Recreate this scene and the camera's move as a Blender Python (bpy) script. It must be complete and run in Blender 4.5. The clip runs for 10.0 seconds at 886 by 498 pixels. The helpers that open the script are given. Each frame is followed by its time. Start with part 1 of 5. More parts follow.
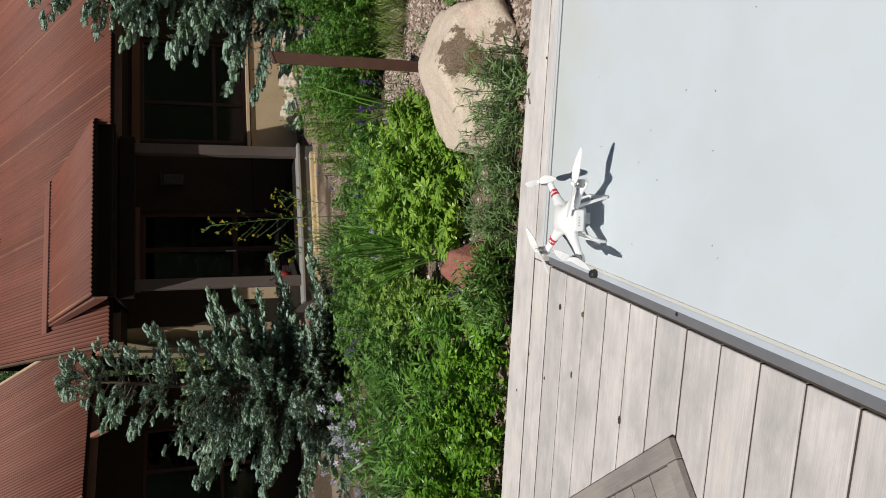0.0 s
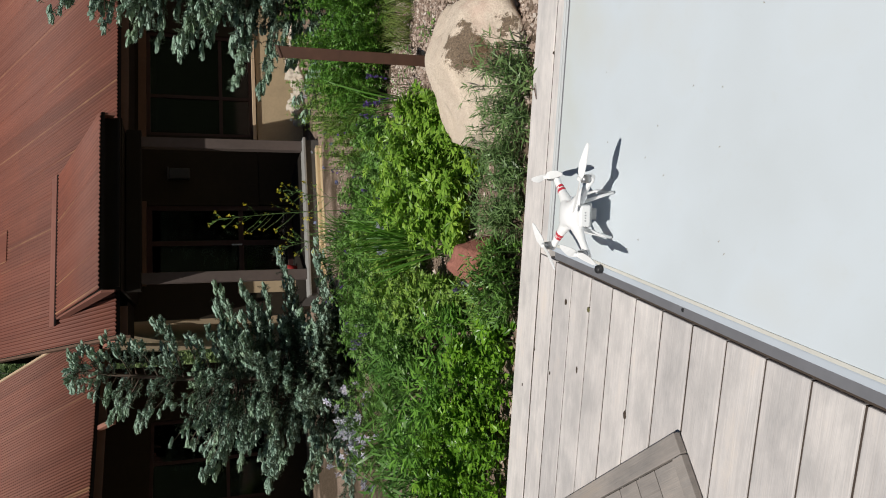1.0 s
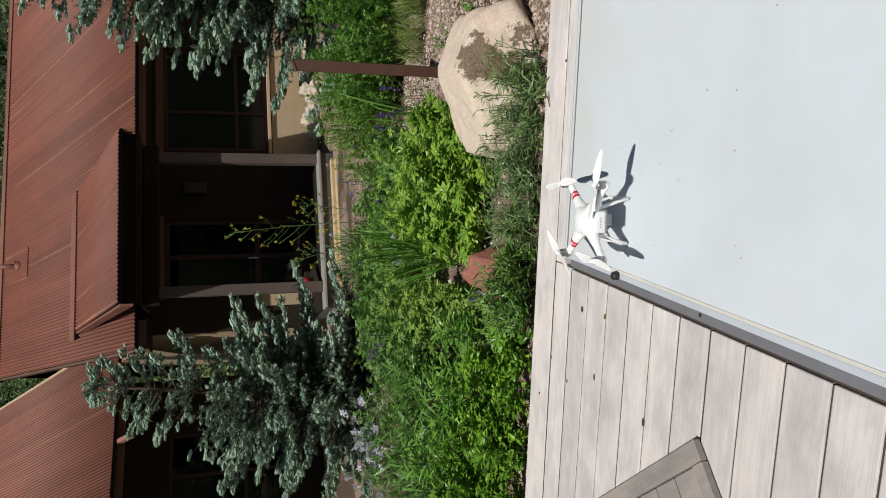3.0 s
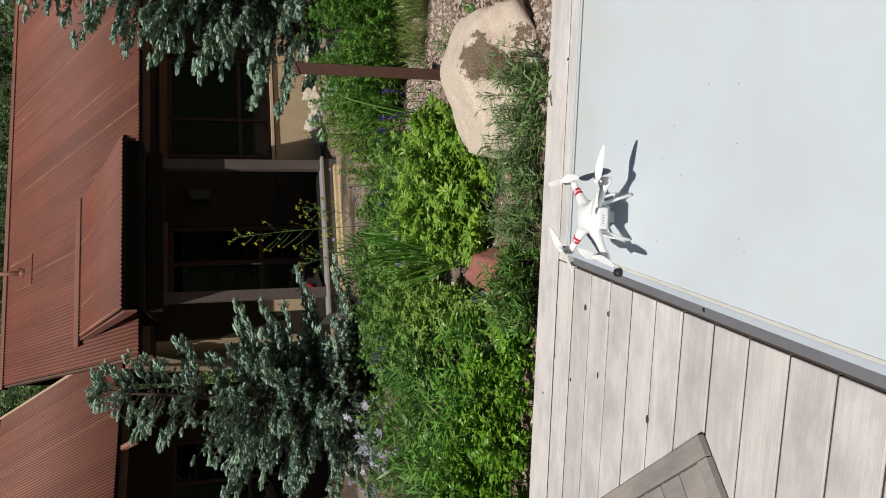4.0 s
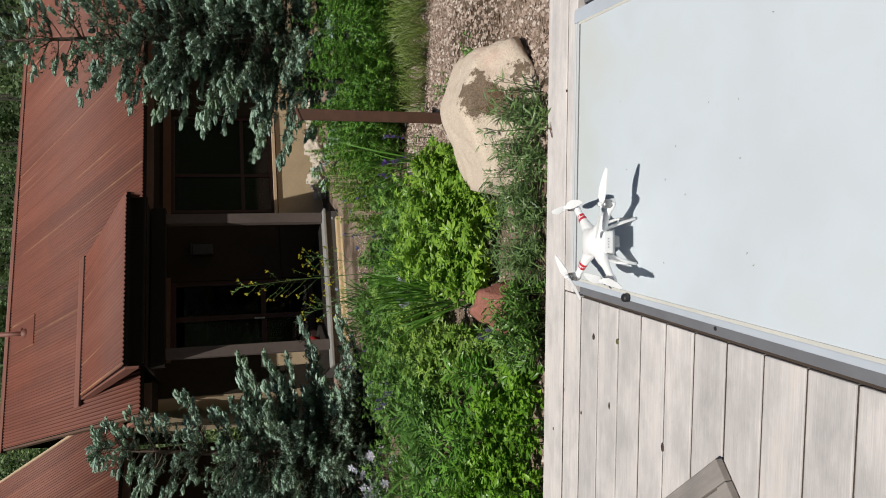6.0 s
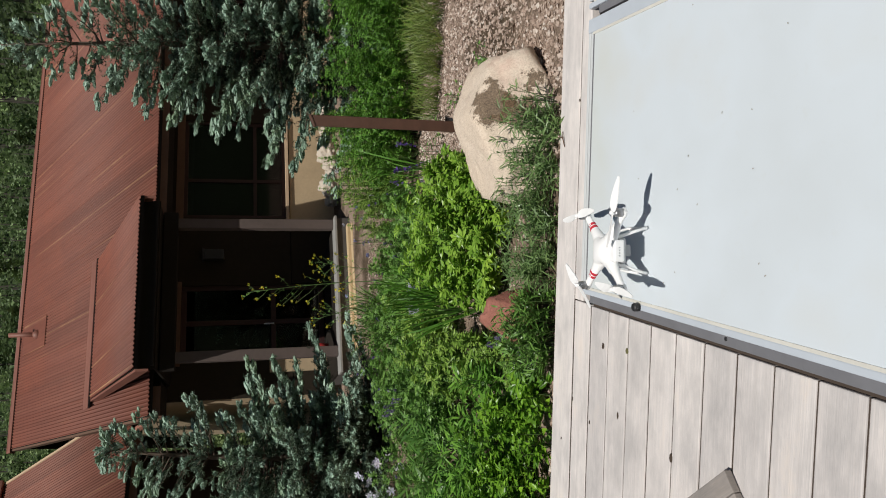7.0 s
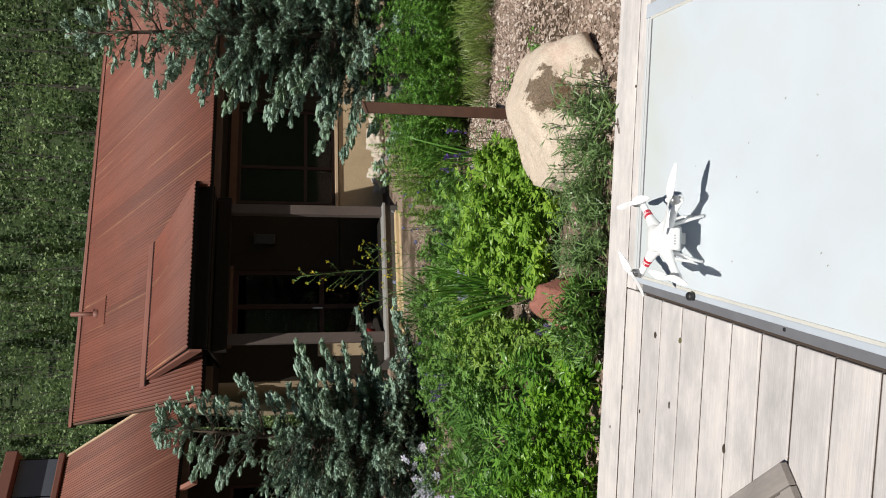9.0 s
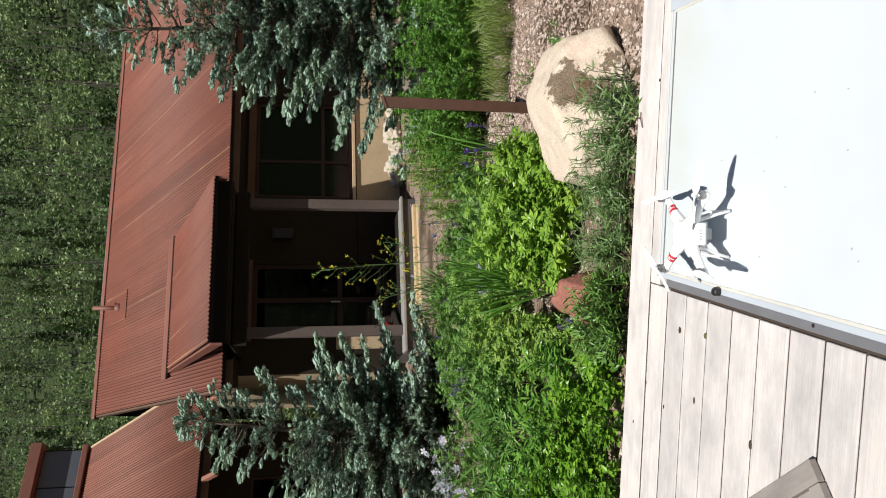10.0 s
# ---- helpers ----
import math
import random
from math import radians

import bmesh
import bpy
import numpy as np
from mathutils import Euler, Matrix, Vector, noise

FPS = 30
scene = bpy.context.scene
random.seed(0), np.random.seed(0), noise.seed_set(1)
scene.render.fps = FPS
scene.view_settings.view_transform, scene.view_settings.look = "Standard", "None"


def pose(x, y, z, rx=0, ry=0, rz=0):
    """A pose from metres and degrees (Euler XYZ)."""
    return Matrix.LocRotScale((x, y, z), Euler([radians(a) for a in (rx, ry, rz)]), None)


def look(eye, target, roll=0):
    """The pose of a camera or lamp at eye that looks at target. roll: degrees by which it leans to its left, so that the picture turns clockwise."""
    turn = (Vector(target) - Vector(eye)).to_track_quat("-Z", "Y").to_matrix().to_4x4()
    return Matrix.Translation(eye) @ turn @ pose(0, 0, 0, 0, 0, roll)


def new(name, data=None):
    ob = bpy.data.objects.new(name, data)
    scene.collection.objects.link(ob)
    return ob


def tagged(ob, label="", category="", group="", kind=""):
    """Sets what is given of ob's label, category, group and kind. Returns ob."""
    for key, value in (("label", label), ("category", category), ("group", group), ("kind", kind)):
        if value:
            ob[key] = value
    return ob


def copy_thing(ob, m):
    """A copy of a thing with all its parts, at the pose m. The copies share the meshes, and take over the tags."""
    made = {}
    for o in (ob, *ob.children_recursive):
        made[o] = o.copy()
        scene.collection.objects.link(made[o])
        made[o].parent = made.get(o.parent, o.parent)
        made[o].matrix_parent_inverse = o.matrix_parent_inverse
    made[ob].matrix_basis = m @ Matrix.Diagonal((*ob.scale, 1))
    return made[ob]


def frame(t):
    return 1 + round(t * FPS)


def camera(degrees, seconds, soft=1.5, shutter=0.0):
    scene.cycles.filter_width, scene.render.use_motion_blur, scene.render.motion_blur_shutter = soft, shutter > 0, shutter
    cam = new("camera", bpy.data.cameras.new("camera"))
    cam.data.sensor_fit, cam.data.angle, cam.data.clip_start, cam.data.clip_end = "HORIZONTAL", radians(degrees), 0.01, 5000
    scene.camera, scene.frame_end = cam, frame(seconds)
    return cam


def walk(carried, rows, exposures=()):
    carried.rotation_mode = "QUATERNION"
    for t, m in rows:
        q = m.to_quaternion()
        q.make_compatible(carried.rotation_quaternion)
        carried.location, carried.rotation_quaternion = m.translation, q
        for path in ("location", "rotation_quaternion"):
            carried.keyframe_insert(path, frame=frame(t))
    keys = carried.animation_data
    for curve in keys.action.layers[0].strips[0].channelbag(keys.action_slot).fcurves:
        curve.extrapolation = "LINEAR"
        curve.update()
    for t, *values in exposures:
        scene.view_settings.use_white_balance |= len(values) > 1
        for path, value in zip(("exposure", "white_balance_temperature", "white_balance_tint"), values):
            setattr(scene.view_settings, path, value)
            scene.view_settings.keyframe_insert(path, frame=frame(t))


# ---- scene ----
cam = camera(64.8, 10.0, soft=1.0)
PATH = [
    (0, (0.55, -2.455, 1.286), (0.188, -0.592, 0.655), -91.1),
    (0.5, (0.551, -2.454, 1.288), (0.182, -0.591, 0.66), -90.6),
    (1, (0.554, -2.46, 1.291), (0.175, -0.596, 0.675), -91.1),
    (1.5, (0.551, -2.461, 1.29), (0.174, -0.593, 0.684), -90.9),
    (2, (0.55, -2.463, 1.292), (0.185, -0.59, 0.694), -91.1),
    (2.5, (0.551, -2.464, 1.293), (0.193, -0.585, 0.712), -91.3),
    (4, (0.511, -2.472, 1.291), (0.182, -0.582, 0.724), -91.5),
    (4.5, (0.501, -2.469, 1.288), (0.202, -0.574, 0.722), -90.1),
    (5, (0.487, -2.47, 1.291), (0.195, -0.575, 0.72), -89.7),
    (5.5, (0.444, -2.459, 1.292), (0.213, -0.556, 0.723), -91.1),
    (6, (0.423, -2.462, 1.294), (0.247, -0.551, 0.73), -91.5),
    (7.5, (0.41, -2.472, 1.301), (0.266, -0.547, 0.776), -89.9),
    (8, (0.415, -2.472, 1.305), (0.266, -0.541, 0.806), -90.2),
    (8.5, (0.408, -2.474, 1.325), (0.245, -0.533, 0.871), -89.7),
    (9, (0.4, -2.483, 1.326), (0.216, -0.534, 0.917), -89.6),
    (9.5, (0.398, -2.483, 1.328), (0.202, -0.534, 0.926), -90.0),
    (10, (0.41, -2.484, 1.355), (0.205, -0.528, 0.991), -89.9),
]

# ---- light ----
EXPOSURES = [(0, -0.45), (6, -0.42), (7.5, -0.46), (8.5, -0.34), (9, -0.18), (9.4, -0.1), (10, 0.03)]
walk(cam, [(t, look(eye, target, roll)) for t, eye, target, roll in PATH], EXPOSURES)

SUN_EL, SUN_AZ = radians(61.5), radians(-100)
sun_dir = Vector((math.cos(SUN_AZ) * math.cos(SUN_EL), math.sin(SUN_AZ) * math.cos(SUN_EL), math.sin(SUN_EL)))
sun = new("sun", bpy.data.lights.new("sun", "SUN"))
sun.data.energy, sun.data.angle, sun.data.color = 5.2, radians(0.5), (1.0, 0.965, 0.90)
sun.matrix_world = look(sun_dir * 50, (0, 0, 0))
world = bpy.data.worlds.new("world")
scene.world = world
world.use_nodes = True
sky = world.node_tree.nodes.new("ShaderNodeTexSky")
sky.sky_type, sky.sun_disc = "NISHITA", False
sky.sun_elevation, sky.sun_rotation = SUN_EL, math.pi / 2 - SUN_AZ
world.node_tree.links.new(sky.outputs[0], world.node_tree.nodes["Background"].inputs[0])
world.node_tree.nodes["Background"].inputs[1].default_value = 0.042


# ---- materials ----
class Nodes:
    """Short names for building a node tree."""

    def __init__(self, name):
        self.m = bpy.data.materials.new(name)
        self.m.use_nodes = True
        self.t = self.m.node_tree
        self.b = self.t.nodes["Principled BSDF"]
        self.out = self.t.nodes["Material Output"]

    def n(self, kind, **inputs):
        node = self.t.nodes.new("ShaderNode" + kind)
        for k, v in inputs.items():
            self.put(node.inputs[int(k[1:]) if k[0] == "i" and k[1:].isdigit() else k], v)
        return node

    def put(self, socket, v):
        if hasattr(v, "is_output"):
            self.t.links.new(v, socket)
        else:
            socket.default_value = v

    def coords(self, scale=(1, 1, 1), shift=None, space="Object"):
        c = self.n("TexCoord")
        mp = self.n("Mapping", Vector=c.outputs[space], Scale=scale)
        if shift is not None:
            self.put(mp.inputs["Location"], shift)
        return mp.outputs[0]

    def noise(self, vec, scale, detail=4.0, rough=0.6):
        return self.n("TexNoise", Vector=vec, Scale=scale, Detail=detail, Roughness=rough).outputs[0]

    def ramp(self, fac, stops):
        r = self.n("ValToRGB", Fac=fac)
        el = r.color_ramp.elements
        while len(el) < len(stops):
            el.new(0.5)
        for e, (p, c) in zip(el, stops):
            e.position, e.color = p, (*c, 1)
        return r.outputs[0]

    def mix(self, fac, a, b, blend="MIX"):
        x = self.n("Mix")
        x.data_type, x.blend_type = "RGBA", blend
        for s, v in ((x.inputs[0], fac), (x.inputs[6], a), (x.inputs[7], b)):
            self.put(s, (*v, 1) if isinstance(v, tuple) and len(v) == 3 else v)
        return x.outputs[2]

    def math(self, op, a, b=0.0):
        x = self.n("Math")
        x.operation = op
        self.put(x.inputs[0], a), self.put(x.inputs[1], b)
        return x.outputs[0]

    def bump(self, height, strength=0.3, distance=0.01):
        self.put(self.b.inputs["Normal"], self.n("Bump", Height=height, Strength=strength, Distance=distance).outputs[0])

    def done(self, color, rough=0.6, metal=0.0, spec=0.5):
        self.put(self.b.inputs["Base Color"], (*color, 1) if isinstance(color, tuple) and len(color) == 3 else color)
        self.put(self.b.inputs["Roughness"], rough)
        self.put(self.b.inputs["Metallic"], metal)
        self.put(self.b.inputs["Specular IOR Level"], spec)
        return self.m


def tone(c, k):
    return tuple(min(1.0, max(0.0, v * k)) for v in c)


def plain(name, color, rough=0.6, metal=0.0, spread=0.12, scale=30.0, bump=0.1, spec=0.5):
    s = Nodes(name)
    v = s.coords()
    a = s.noise(v, scale)
    b = s.noise(v, scale * 0.12, 2.0)
    c = s.ramp(a, [(0.25, tone(color, 1 - spread)), (0.75, tone(color, 1 + spread))])
    c = s.mix(0.5, c, s.ramp(b, [(0.3, tone(color, 1 - spread)), (0.7, tone(color, 1 + spread))]))
    s.bump(a, bump, 0.004)
    return s.done(c, rough, metal, spec)


def leafy(name, dark, light, glow=0.35, rough=0.36, tip=None, patch=1.6, deep=0.62, edge=0.15):
    """Leaves: each differs a little, whole clumps differ, and some light passes through."""
    s = Nodes(name)
    r = s.n("NewGeometry").outputs["Random Per Island"]
    stops = [(0.0, dark), (0.75, light)] + ([(1.0, tip)] if tip else [])
    c = s.ramp(r, stops)
    v = s.coords()
    c = s.mix(0.35, c, s.ramp(s.noise(v, 60.0), [(0.3, dark), (0.7, light)]))
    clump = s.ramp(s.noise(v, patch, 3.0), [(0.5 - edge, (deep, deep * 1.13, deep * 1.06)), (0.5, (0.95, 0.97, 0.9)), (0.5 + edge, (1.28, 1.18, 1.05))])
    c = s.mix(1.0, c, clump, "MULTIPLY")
    s.done(c, rough, 0.0, 0.5)
    tr = s.n("BsdfTranslucent", Color=s.mix(0.5, c, light))
    mx = s.n("MixShader", i0=glow, i1=s.b.outputs[0], i2=tr.outputs[0])
    s.t.links.new(mx.outputs[0], s.out.inputs[0])
    return s.m


def wood_deck(name, base, grey, seed=0.0):
    """Weathered boards whose grain runs along x, each with its own tone."""
    s = Nodes(name)
    rnd = s.n("ObjectInfo").outputs["Random"]
    jump = s.n("CombineXYZ", X=s.math("MULTIPLY", rnd, 37.0), Y=s.math("MULTIPLY", rnd, 11.0), Z=seed)
    grain = s.noise(s.coords((1.2, 34, 20), jump.outputs[0]), 1.5, 6.0, 0.6)
    fine = s.noise(s.coords((5, 240, 60), jump.outputs[0]), 1.0, 3.0, 0.6)
    blot = s.noise(s.coords((2.6, 6, 5), jump.outputs[0]), 1.4, 5.0, 0.65)
    smear = s.noise(s.coords((1.1, 1.6, 1)), 1.5, 4.0, 0.7)
    c = s.ramp(grain, [(0.28, tone(base, 0.84)), (0.5, base), (0.72, tone(base, 1.07))])
    crack = s.noise(s.coords((0.9, 75, 30), jump.outputs[0]), 1.0, 4.0, 0.55)
    speck = s.noise(s.coords((30, 60, 30), jump.outputs[0]), 1.0, 5.0, 0.7)
    c = s.mix(s.ramp(fine, [(0.35, (0, 0, 0)), (0.65, (0.7, 0.7, 0.7))]), c, grey)
    c = s.mix(s.ramp(crack, [(0.66, (0, 0, 0)), (0.74, (0.55, 0.55, 0.55))]), c, tone(base, 0.5))
    c = s.mix(s.ramp(speck, [(0.64, (0, 0, 0)), (0.76, (0.5, 0.5, 0.5))]), c, tone(base, 0.55))
    c = s.mix(s.ramp(blot, [(0.44, (0, 0, 0)), (0.66, (0.8, 0.8, 0.8))]), c, tone(grey, 0.80))
    c = s.mix(s.ramp(blot, [(0.30, (0.6, 0.6, 0.6)), (0.42, (0, 0, 0))]), c, (base[0] * 1.07, base[1] * 1.03, base[2] * 0.97))
    c = s.mix(1.0, c, s.ramp(smear, [(0.3, (0.90, 0.885, 0.88)), (0.6, (1.03, 1.02, 1.01))]), "MULTIPLY")
    c = s.mix(1.0, c, s.ramp(rnd, [(0, (0.86, 0.85, 0.845)), (0.4, (0.98, 0.965, 0.95)), (1, (1.07, 1.05, 1.03))]), "MULTIPLY")
    knot = s.n("TexVoronoi", Vector=s.coords((1.1, 5.5, 1), jump.outputs[0]), Scale=1.0)
    k = s.ramp(knot.outputs["Distance"], [(0.02, (1, 1, 1)), (0.06, (0, 0, 0))])
    c = s.mix(s.math("MULTIPLY", k, 0.4), c, (0.16, 0.12, 0.09))
    s.bump(s.math("ADD", grain, s.math("MULTIPLY", fine, 0.8)), 0.35, 0.003)
    return s.done(c, 0.8, 0.0, 0.25)


def rusty(name, base, streak=(0.50, 0.29, 0.15), pitch=0.072):
    """Corrugated steel with a rust patina: streaks run down the slope (y), each sheet differs."""
    s = Nodes(name)
    rnd = s.n("ObjectInfo").outputs["Random"]
    jump = s.n("CombineXYZ", X=s.math("MULTIPLY", rnd, 19.0), Y=s.math("MULTIPLY", rnd, 7.0), Z=0.0)
    band = s.noise(s.coords((0.85, 0.05, 0.05)), 1.6, 3.0, 0.6)
    thin = s.noise(s.coords((9.0, 0.07, 0.07), jump.outputs[0]), 1.0, 2.0, 0.5)
    ribs = s.noise(s.coords((16.0, 0.12, 0.12)), 1.0, 2.0, 0.6)
    blot = s.noise(s.coords((0.8, 0.45, 0.45)), 1.3, 5.0, 0.65)
    f = s.noise(s.coords((40, 8, 8)), 1.0, 3.0)
    c = s.ramp(band, [(0.34, tone(base, 0.80)), (0.5, base), (0.66, (base[0] * 1.22, base[1] * 1.36, base[2] * 1.42))])
    c = s.mix(s.ramp(blot, [(0.45, (0, 0, 0)), (0.72, (0.6, 0.6, 0.6))]), c, (base[0] * 1.25, base[1] * 1.12, base[2] * 0.88))
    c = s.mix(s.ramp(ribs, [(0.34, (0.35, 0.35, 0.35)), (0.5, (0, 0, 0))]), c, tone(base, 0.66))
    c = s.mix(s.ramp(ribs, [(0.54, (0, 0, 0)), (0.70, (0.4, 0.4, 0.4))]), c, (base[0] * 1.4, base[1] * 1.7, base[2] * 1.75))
    c = s.mix(s.math("MULTIPLY", s.ramp(thin, [(0.66, (0, 0, 0)), (0.73, (0.9, 0.9, 0.9))]), s.ramp(blot, [(0.3, (0.15, 0.15, 0.15)), (0.6, (0.95, 0.95, 0.95))])), c, streak)
    c = s.mix(0.22, c, s.ramp(f, [(0.3, tone(base, 0.75)), (0.7, tone(base, 1.25))]))
    c = s.mix(1.0, c, s.ramp(rnd, [(0, (0.90, 0.90, 0.91)), (1, (1.09, 1.06, 1.05))]), "MULTIPLY")
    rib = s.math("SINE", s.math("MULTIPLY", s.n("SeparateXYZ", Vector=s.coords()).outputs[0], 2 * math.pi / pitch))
    # rib troughs get a darker tone, of uneven strength
    trough = s.math("MULTIPLY", s.ramp(rib, [(0.0, (1, 1, 1)), (0.4, (0, 0, 0))]), s.ramp(blot, [(0.3, (0.26, 0.26, 0.26)), (0.7, (0.06, 0.06, 0.06))]))
    c = s.mix(trough, c, tone(base, 0.42))
    s.bump(f, 0.1, 0.002)
    return s.done(c, 0.62, 0.0, 0.35)


def rocky(name, a, b, stain, scale=9.0, amount=0.6):
    s = Nodes(name)
    v = s.coords()
    n1 = s.noise(v, scale, 8.0, 0.65)
    n2 = s.noise(v, scale * 9, 4.0, 0.7)
    n3 = s.noise(v, scale * 0.35, 3.0)
    c = s.mix(n3, a, b)
    c = s.mix(s.ramp(n1, [(0.5, (0, 0, 0)), (0.7, (amount,) * 3)]), c, stain)
    c = s.mix(0.35, c, s.ramp(n2, [(0.3, tone(a, 0.5)), (0.7, tone(a, 1.3))]))
    s.bump(s.math("ADD", n1, s.math("MULTIPLY", n2, 0.4)), 0.5, 0.02)
    return s.done(c, 0.9, 0.0, 0.2)


def glassy(name, tint, rough=0.03):
    s = Nodes(name)
    s.done(tint, rough, 0.0, 0.5)
    s.put(s.b.inputs["Transmission Weight"], 1.0)
    s.put(s.b.inputs["IOR"], 1.45)
    return s.m


M_DECK = wood_deck("weathered_deck", (0.71, 0.675, 0.66), (0.60, 0.585, 0.585))
M_HATCH = wood_deck("old_grey_wood", (0.36, 0.325, 0.30), (0.30, 0.285, 0.275), 3.0)
M_DARK = plain("dark_gap", (0.06, 0.043, 0.033), 0.9)
M_ALU = plain("dull_aluminium", (0.50, 0.545, 0.60), 0.5, 0.0, 0.08, 14.0)
M_PALE = plain("pale_frame_paint", (0.60, 0.62, 0.625), 0.5, 0.0, 0.06, 14.0)
M_RUBBER = plain("grey_flashing", (0.20, 0.20, 0.215), 0.55, 0.2, 0.15, 20.0)
M_SEAL = plain("beige_sealant", (0.62, 0.605, 0.55), 0.6, 0.0, 0.1)
M_BLACK = plain("black_rubber", (0.02, 0.02, 0.022), 0.5)
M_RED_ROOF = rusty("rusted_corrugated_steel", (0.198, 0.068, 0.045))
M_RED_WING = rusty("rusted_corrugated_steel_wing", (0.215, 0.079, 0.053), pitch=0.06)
M_TRIM = plain("rusted_trim", (0.21, 0.085, 0.06), 0.6, 0.0, 0.2, 8.0)
M_BROWN = plain("brown_stained_wood", (0.12, 0.065, 0.04), 0.7, 0.0, 0.25, 10.0)
M_LIGHTWOOD = plain("pale_wood", (0.52, 0.38, 0.25), 0.75, 0.0, 0.18, 12.0)
# near-black: the deep shade under the roofs is put into this wood's colour
M_SHADEWOOD = plain("dark_shaded_wood", (0.016, 0.013, 0.010), 0.75, 0.0, 0.25, 10.0, spec=0.2)
M_POSTWOOD = plain("grey_stained_post", (0.098, 0.074, 0.065), 0.75, 0.0, 0.2, 12.0)
# brown siding, its colour lowered to carry the shade of the deep eaves
M_SIDING = plain("shaded_brown_siding", (0.026, 0.020, 0.013), 0.85, 0.0, 0.2, 12.0, spec=0.2)
M_STUCCO = plain("tan_stucco", (0.46, 0.35, 0.22), 0.9, 0.0, 0.12, 25.0, 0.3)
M_REDFRAME = plain("dark_red_frame", (0.032, 0.009, 0.007), 0.6, 0.0, 0.2)
M_STONE = plain("pale_flagstone", (0.27, 0.265, 0.25), 0.85, 0.0, 0.2, 9.0, 0.3)
M_SANDSTONE = plain("sandstone_step", (0.55, 0.41, 0.24), 0.85, 0.0, 0.2, 9.0, 0.3)
M_GLASS = glassy("window_glass", (0.30, 0.32, 0.32))
# room surfaces coloured near-black to give the darkness of unlit rooms
M_INSIDE = plain("shaded_room", (0.018, 0.015, 0.012), 0.9)
# concrete of the slab face, with its shade mixed into the grey
M_CONCRETE = plain("shaded_concrete", (0.085, 0.078, 0.072), 0.9, 0.0, 0.2, 9.0, 0.3)
M_RAFTER = plain("sunlit_rafter_wood", (0.30, 0.13, 0.09), 0.7, 0.0, 0.2, 12.0)
M_STEEL_POST = plain("rusted_steel_post", (0.095, 0.044, 0.028), 0.65, 0.0, 0.5, 10.0)
M_BARK = plain("bark", (0.11, 0.08, 0.06), 0.9, 0.0, 0.35, 25.0, 0.6)
M_STEM = plain("green_stem", (0.10, 0.17, 0.05), 0.6, 0.0, 0.2)
M_SOLAR = plain("slate_grey_panel", (0.11, 0.125, 0.15), 0.35, 0.0, 0.1, 5.0)


# ---- building helpers ----
def mesh_of(name, verts, faces, smooth=False):
    me = bpy.data.meshes.new(name)
    verts, faces = np.asarray(verts, float), np.asarray(faces, int)
    k = faces.shape[1]
    me.vertices.add(len(verts))
    me.vertices.foreach_set("co", verts.ravel())
    me.loops.add(faces.size)
    me.loops.foreach_set("vertex_index", faces.ravel())
    me.polygons.add(len(faces))
    me.polygons.foreach_set("loop_start", np.arange(0, faces.size, k))
    me.polygons.foreach_set("use_smooth", np.full(len(faces), smooth))
    me.update(calc_edges=True)
    return me


def part(name, shape, material, parent=None, label=""):
    """A bmesh or mesh as one object under its thing."""
    if isinstance(shape, bmesh.types.BMesh):
        me = bpy.data.meshes.new(name)
        shape.to_mesh(me)
        shape.free()
    else:
        me = shape
    if material and not me.materials:
        me.materials.append(material)
    ob = new(name, me)
    ob.parent = parent
    return tagged(ob, label)


def thing(name, m, label, category, group="", kind=""):
    ob = new(name)
    ob.empty_display_size = 0.1
    ob.matrix_world = m
    return tagged(ob, label, category, group, kind)


def box(bm, x0, x1, y0, y1, z0, z1, bevel=0.0, m=None):
    r = bmesh.ops.create_cube(bm, size=1.0)
    vs = r["verts"]
    bmesh.ops.transform(bm, matrix=Matrix.LocRotScale(((x0 + x1) / 2, (y0 + y1) / 2, (z0 + z1) / 2), None, (x1 - x0, y1 - y0, z1 - z0)), verts=vs)
    if bevel:
        es = list({e for v in vs for e in v.link_edges})
        r = bmesh.ops.bevel(bm, geom=es, offset=bevel, segments=2, affect="EDGES", profile=0.5)
        vs = list({v for f in r["faces"] for v in f.verts} | {v for v in vs if v.is_valid})
    if m is not None:
        bmesh.ops.transform(bm, matrix=m, verts=vs)
    return bm


def boxes(*rows, bevel=0.0):
    bm = bmesh.new()
    for r in rows:
        box(bm, *r, bevel=bevel)
    return bm


def tube(bm, pts, radii, sides=8, cap=True):
    """A tapered tube through pts."""
    rings = []
    pts = [Vector(p) for p in pts]
    for i, (p, r) in enumerate(zip(pts, radii)):
        d = (pts[min(i + 1, len(pts) - 1)] - pts[max(i - 1, 0)]).normalized()
        a = d.orthogonal().normalized()
        b = d.cross(a)
        if rings and rings[-1][1].dot(a) < 0.99:
            a = (rings[-1][1] - d * rings[-1][1].dot(d)).normalized()
            b = d.cross(a)
        rings.append(([bm.verts.new(p + (a * math.cos(t) + b * math.sin(t)) * r) for t in (2 * math.pi * k / sides for k in range(sides))], a))
    for (u, _), (v, _) in zip(rings, rings[1:]):
        for k in range(sides):
            f = bm.faces.new((u[k], u[(k + 1) % sides], v[(k + 1) % sides], v[k]))
            f.smooth = True
    if cap:
        bm.faces.new(rings[0][0][::-1]), bm.faces.new(rings[-1][0])
    return bm


